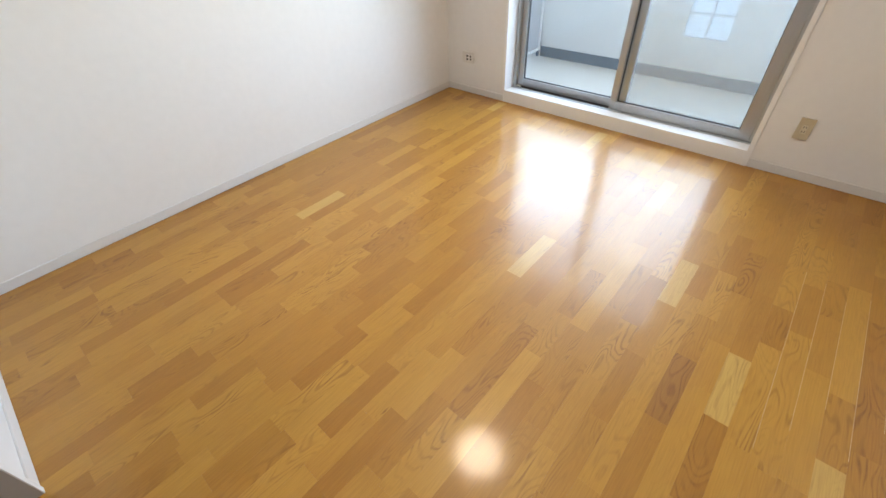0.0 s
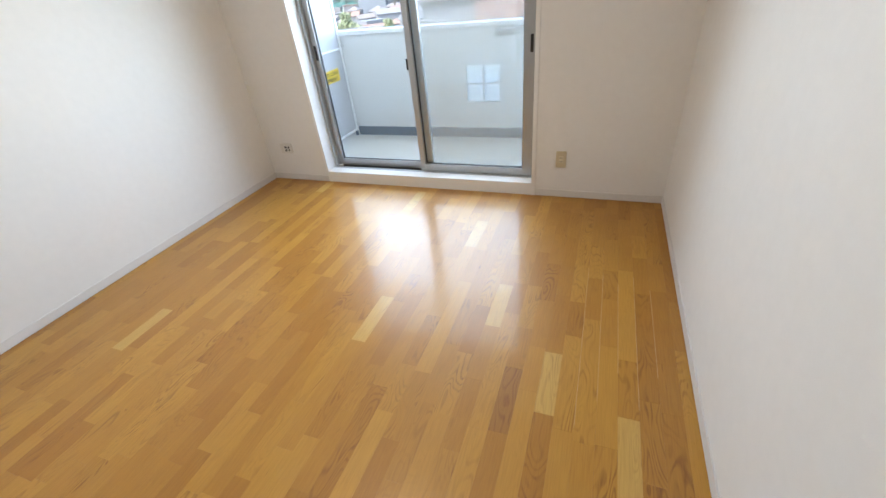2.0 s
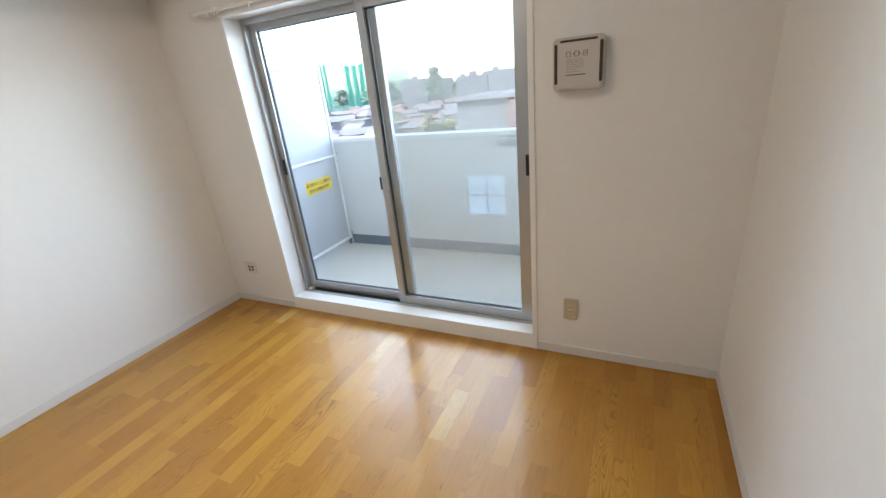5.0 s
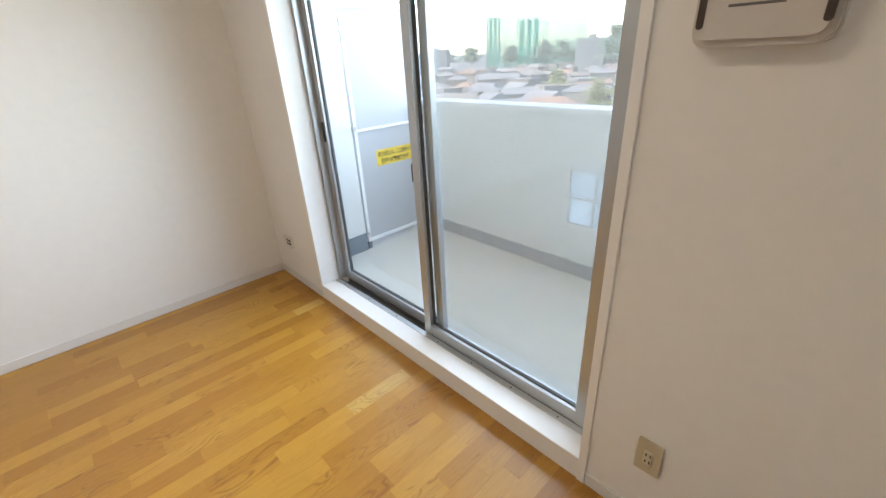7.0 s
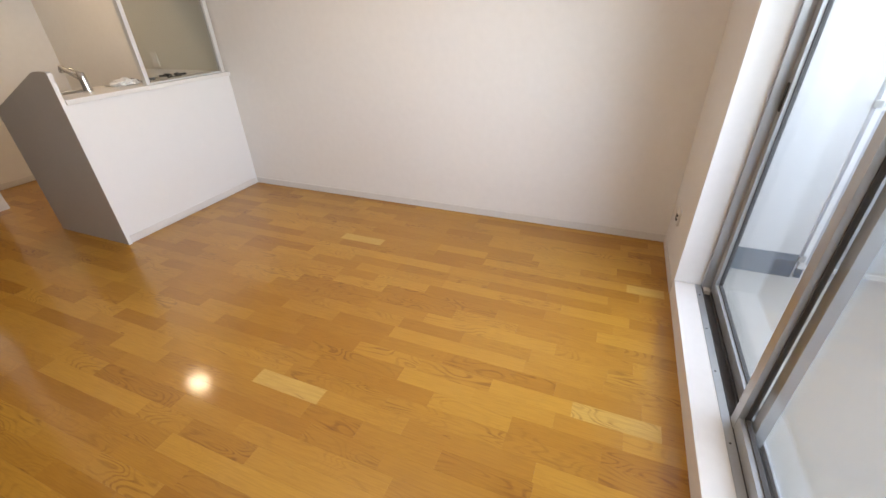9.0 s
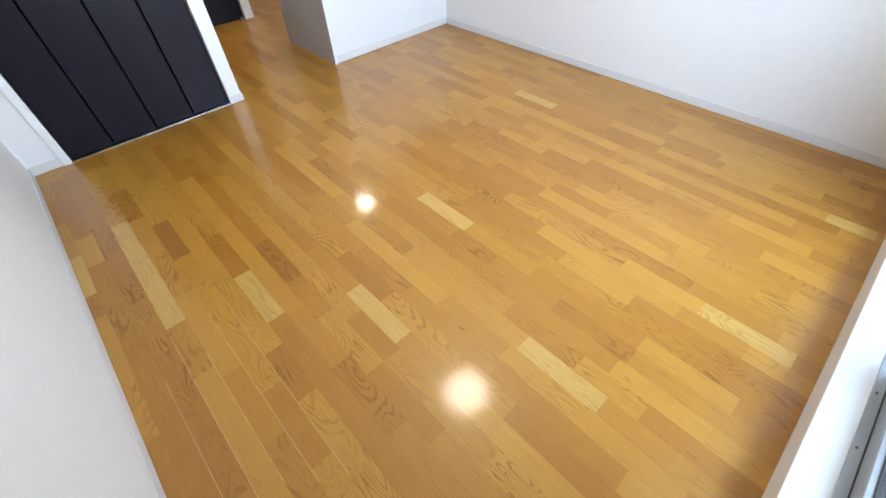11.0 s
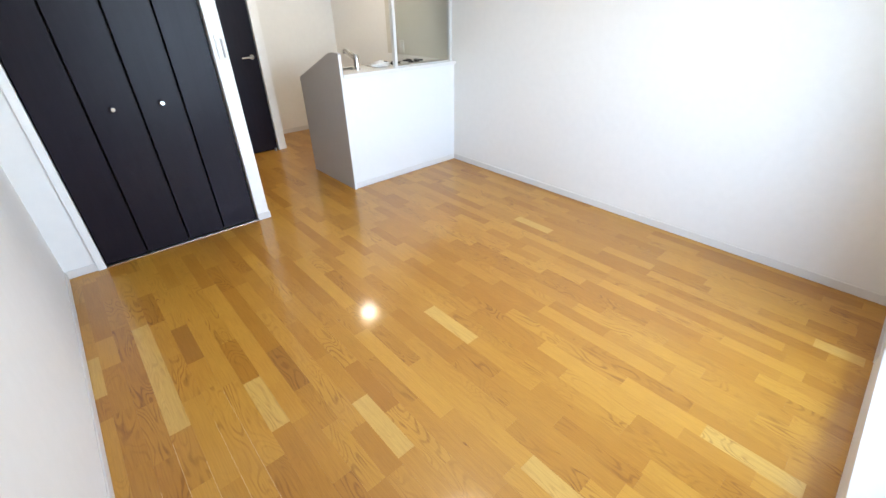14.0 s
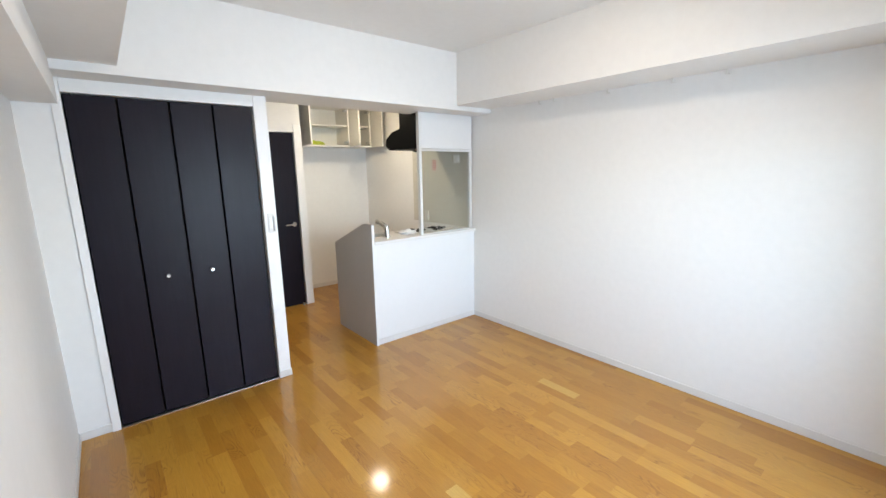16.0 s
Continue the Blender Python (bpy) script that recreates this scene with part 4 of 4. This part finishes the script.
for ring in (76, 88, 101, 117, 135, 157, 183, 214, 250, 292, 340):
    step = math.degrees(11.5 / ring)
    az = -61 + step * rnd.random()
    while az < -8:
        house(az, ring + rnd.uniform(-4, 4), rnd.uniform(6, 11), rnd.uniform(5, 8), rnd.uniform(4.5, 7.5), rnd.choice((0, 0, 1, 1, 1, 2, 2, 3, 4)), rnd.random() < 0.35, rnd.uniform(-25, 55))
        az += step * rnd.uniform(0.8, 1.25)
house(-32.5, 66, 11.5, 8, 9.0, 4, turn=20)

# long pale building and the block with the terracotta bay
x, y = polar(-29.5, 45)
lb = thing("long_building", (x, y, LZ), "long low pale building with a white metal roof", "building")
for nm, bm, mt in (("wall", bx(-8, 8, -5, 5, GZ - LZ, 4.6), M_HOUSE[3]), ("roof", bx(-8.3, 8.3, -5.4, 5.4, 4.6, 4.95), M_HOUSE[3])):
    part(nm, bm, mt, lb).matrix_parent_inverse = Matrix()
for i in range(6):
    part("window", bx(-6.9 + 2.4 * i, -5.7 + 2.4 * i, -5.05, -5, 2.4, 3.6), M_PANE, lb).matrix_parent_inverse = Matrix()
lb.rotation_euler = (0, 0, radians(28))
x, y = polar(-12.6, 36)
tb = thing("apartment_block", (x, y, LZ), "pale blue-grey flat-roofed block with a terracotta bay and roof terrace", "building")
part_list = [("wall", bx(-5.5, -1.35, -4, 4, GZ - LZ, 9.6), M_BLUEWALL), ("bay", bx(-1.35, 5.5, -4.4, 4, GZ - LZ, 9.4), M_ORANGE), ("parapet", bx(-5.6, 5.6, -4.5, 4.1, 9.6, 9.9), M_HOUSE[3])]
for nm, bm, mt in part_list:
    part(nm, bm, mt, tb).matrix_parent_inverse = Matrix()
for a, b, c, d in ((-4.75, -4.45, 7.4, 7.9), (-3.95, -3.65, 7.4, 7.9), (-2.8, -1.7, 6.4, 8.6), (-0.6, 0.75, 7.0, 8.3), (1.7, 3.1, 7.0, 8.3), (-2.8, -1.7, 3.4, 5.6), (-0.6, 0.75, 4.0, 5.3)):
    part("window", bx(a, b, -4.46 if a > -1.3 else -4.06, -4.4 if a > -1.3 else -4.0, c, d), M_PANE, tb).matrix_parent_inverse = Matrix()
part("railing", bx(-4.0, 5.2, -6.2, -6.12, 5.6, 6.6), M_PARTITION, tb).matrix_parent_inverse = Matrix()
part("terrace", bx(-4.0, 5.2, -6.2, -4.4, 5.3, 5.6), M_HOUSE[3], tb).matrix_parent_inverse = Matrix()

# far blocks on the skyline
for az, dist, w, h in ((-56, 420, 34, 13), (-51, 380, 26, 12), (-47, 450, 26, 15), (-28, 320, 18, 16), (-25, 340, 22, 15), (-20.5, 240, 16, 13.5), (-14.5, 230, 26, 15), (-17.5, 300, 16, 16), (-10, 220, 20, 15.5)):
    x, y = polar(az, dist)
    h -= GZ - LZ
    t = thing("apartment_building", (x, y, GZ), "distant hazy apartment building on the skyline", "building", "far apartment buildings")
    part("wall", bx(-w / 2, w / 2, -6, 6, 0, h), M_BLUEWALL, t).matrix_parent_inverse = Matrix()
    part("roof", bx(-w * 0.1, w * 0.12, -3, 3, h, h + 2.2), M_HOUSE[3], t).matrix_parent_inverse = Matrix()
    for f in range(3):
        for i in range(int(w / 4)):
            cx = -w / 2 + 2 + 4 * i
            part("window", bx(cx - 1.2, cx + 1.2, -6.1, -6, h - 2.6 - 3 * f, h - 1.2 - 3 * f), M_PANE, t).matrix_parent_inverse = Matrix()
    t.rotation_euler = (0, 0, radians(-az * 0.7))


# driving-range nets on poles
def net(az0, az1, dist, top_el, label):
    (xa, ya), (xb, yb) = polar(az0, dist), polar(az1, dist)
    t = thing("golf_net", (xa, ya, GZ), label, "net", "driving range nets")
    a, b = Vector((xa, ya, GZ)), Vector((xb, yb, GZ))
    zt = 1.5 + dist * math.tan(radians(top_el)) - GZ
    u = b - a
    for i in range(4):
        p = a + u * (i / 3)
        cyl_bm = cyl(bmesh.new(), p - a, p - a + Vector((0, 0, zt * 1.04)), 0.16, 0.10, seg=8)
        part("pole", cyl_bm, M_POLE, t).matrix_parent_inverse = Matrix()
    bm = bmesh.new()
    step = 0.55
    count = int(u.length / step)
    side = u.normalized()
    for i in range(count):
        p = side * (i * step)
        q = p + side * 0.38
        zs = zt * (0.985 + 0.012 * math.sin(i * 0.5))
        vs = [bm.verts.new(p), bm.verts.new(q), bm.verts.new(q + Vector((0, 0, zs))), bm.verts.new(p + Vector((0, 0, zs)))]
        bm.faces.new(vs)
    bmesh.ops.solidify(bm, geom=bm.faces[:], thickness=0.03)
    part("mesh", bm, M_NET, t, "green netting").matrix_parent_inverse = Matrix()


net(-40.4, -38.8, 390, 3.9, "tall green driving-range net on poles")
net(-36.8, -33.2, 410, 3.3, "tall green driving-range net on poles")
net(-33.4, -28.5, 429, 3.0, "tall green driving-range net on poles")
net(-40.6, -34.0, 447, 3.7, "faint tall green driving-range net on poles")


def tree(az, dist, h, r, mat, label, base=GZ):
    """A tapered trunk with limbs and a crown of many loose leaf clumps."""
    x, y = polar(az, dist)
    t = thing("tree", (x, y, base), label, "tree", "trees beyond the houses")
    g = random.Random(int(az * 31 + dist))
    bm = bmesh.new()
    cyl(bm, (0, 0, 0), (0, 0, h * 0.8), h * 0.02, h * 0.006, seg=8)
    for k in range(9):
        z = h * (0.3 + 0.06 * k)
        a = g.uniform(0, 6.28)
        q = Vector((math.cos(a) * r * 0.7, math.sin(a) * r * 0.7, z + r * 0.35))
        cyl(bm, (0, 0, z), q, h * 0.010, h * 0.004, seg=6)
    part("trunk", bm, M_BARK, t).matrix_parent_inverse = Matrix()
    bm = bmesh.new()
    for k in range(1800):
        z = g.uniform(0.4, 1.0)
        env = r * 1.25 * (1.05 - z) ** 0.6 * (0.75 + 0.35 * math.sin(z * 21 + az))
        a, rr = g.uniform(0, 6.28), env * g.uniform(0.2, 1.0)
        c = Vector((math.cos(a) * rr, math.sin(a) * rr, h * z))
        s = r * g.uniform(0.022, 0.06)
        vs = [bm.verts.new(c + Vector((g.gauss(0, s), g.gauss(0, s), g.gauss(0, s * 0.7)))) for _ in range(4)]
        for f in ((0, 1, 2), (0, 2, 3), (0, 3, 1), (1, 3, 2)):
            bm.faces.new([vs[i] for i in f])
    part("crown", bm, mat, t).matrix_parent_inverse = Matrix()


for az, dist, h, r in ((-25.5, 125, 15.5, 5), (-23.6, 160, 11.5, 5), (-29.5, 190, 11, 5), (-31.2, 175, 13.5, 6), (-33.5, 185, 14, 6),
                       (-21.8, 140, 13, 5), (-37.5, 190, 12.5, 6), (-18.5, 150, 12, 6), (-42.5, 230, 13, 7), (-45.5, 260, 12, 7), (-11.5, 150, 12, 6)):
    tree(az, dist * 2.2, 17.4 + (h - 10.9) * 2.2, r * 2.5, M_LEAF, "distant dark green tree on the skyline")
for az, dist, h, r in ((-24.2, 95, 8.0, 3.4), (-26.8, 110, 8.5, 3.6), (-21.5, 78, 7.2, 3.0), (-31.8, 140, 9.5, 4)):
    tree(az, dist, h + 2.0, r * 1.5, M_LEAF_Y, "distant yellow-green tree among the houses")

# ---------------------------------------------------------------- oak strip floor
# pale colour standing in for light caught on the strip joints
M_GLINT = material("pale_joint_glint", (0.66, 0.47, 0.24), 0.4, grain=0.3, scale=14)
floor = structure("floor", bx(-0.1, RW + 0.1, -5.9, 0.11, -0.12, -0.0035), M_GAP, "glossy golden oak strip floor, closely laid", "floor")
PITCH, LINE = 0.0775, 2.765
# strips that differ in tone from the rest: column edge, from, to, tone
MARKED = ((2.765, -1.895, -1.570, 'p'), (1.835, -1.730, -1.385, 'p'), (2.455, -1.470, -1.135, 'p'), (2.145, -0.800, -0.465, 'p'),
          (1.525, -0.405, -0.080, 'p'), (3.075, -2.670, -1.830, 'p'), (3.3075, -2.560, -2.250, 'p'), (0.595, -2.110, -1.790, 'p'),
          (0.595, -0.220, -0.030, 'p'), (2.920, -2.525, -2.200, 'd'),
          (2.610, -2.020, -1.700, 'd'))
shapes = {}


def strip_mesh(w, l, e=0.00018):
    key = (round(w, 4), round(l, 4), e)
    if key not in shapes:
        h = 0.0035
        w2, l2 = w / 2 - 0.00006, l / 2 - 0.00006
        co = [(sx * a, sy * b, z) for z, a, b in ((-h, w2, l2), (-0.0002, w2, l2), (0.0, w2 - e, l2 - e)) for sx, sy in ((-1, -1), (1, -1), (1, 1), (-1, 1))]
        fs = [(8, 9, 10, 11)] + [(4 * r + i, 4 * r + (i + 1) % 4, 4 * r + 4 + (i + 1) % 4, 4 * r + 4 + i) for r in (0, 1) for i in range(4)]
        me = bpy.data.meshes.new("strip")
        me.from_pydata(co, [], fs)
        shapes[key] = me
    return shapes[key]


rnd = random.Random(23)
toned = {}
rest_v, rest_f = [], []
made = 0
for c in range(-36, 9):
    x0, x1 = LINE + c * PITCH, LINE + (c + 1) * PITCH
    x0, x1 = max(x0, 0.0), min(x1, RW)
    if x1 - x0 < 0.01:
        continue
    fixed = sorted(m[1:] for m in MARKED if abs(m[0] - (LINE + c * PITCH)) < 0.02)
    cuts, y = [], 0.0
    stop = -5.78 if x1 < 2.07 else -3.60
    while y > stop:
        l = rnd.choice((0.335, 0.335, 0.335, 0.335, 0.335, 0.25, 0.5, 0.67))
        if y == 0.0:
            l = rnd.uniform(0.08, 0.34)
        a, tone = y - l, ''
        for f0, f1, tn in fixed:
            if abs(y - f1) < 1e-4:
                a, tone = f0, tn
            elif a < f1 < y:
                a = f1
        if y - a < 0.12 and not tone and cuts and not cuts[-1][2] and not any(abs(a - f[1]) < 1e-4 and cuts[-1][1] - a > 0.9 for f in fixed):
            cuts[-1] = (a, cuts[-1][1], '')
        else:
            cuts.append((max(a, stop), y, tone))
        y = a
    for a, b, tone in cuts:
        near = x0 > 0.55 and a > -2.75
        if (near and made < 300) or tone:
            me = strip_mesh(x1 - x0, b - a)
            mat = {'': M_OAK, 'p': M_OAK_PALE, 'd': M_OAK_DARK}[tone]
            if tone:
                me = me.copy()
                me.materials.clear()
            if not me.materials:
                me.materials.append(mat)
            ob = new("plank", me)
            ob.location = ((x0 + x1) / 2, (a + b) / 2, 0.0)
            ob.parent = floor
            made += 1
        else:
            src = strip_mesh(x1 - x0, b - a)
            n = len(rest_v)
            rest_v += [(v.co.x + (x0 + x1) / 2, v.co.y + (a + b) / 2, v.co.z) for v in src.vertices]
            rest_f += [tuple(i + n for i in p.vertices) for p in src.polygons]
me = bpy.data.meshes.new("planks")
me.from_pydata(rest_v, [], rest_f)
me.materials.append(M_OAK_STUFF)
ob = new("planks", me)
ob.parent = floor
tagged(ob, kind="stuff")
# pale slivers that draw the glint along five joints beside the side wall
for k, y0, y1 in ((2, -1.92, -0.88), (3, -1.78, -0.92), (4, -1.62, -1.0), (5, -1.78, -0.92), (6, -1.6, -1.02)):
    x = LINE + k * PITCH
    bm = bmesh.new()
    prism(bm, [(x - 0.0008, -0.003), (x + 0.0008, -0.003), (x + 0.0006, 0.0004), (x - 0.0006, 0.0004)], 'y', y0, y1)
    ob = mesh_object("joint_glint", bm, M_GLINT)
    ob.parent = floor
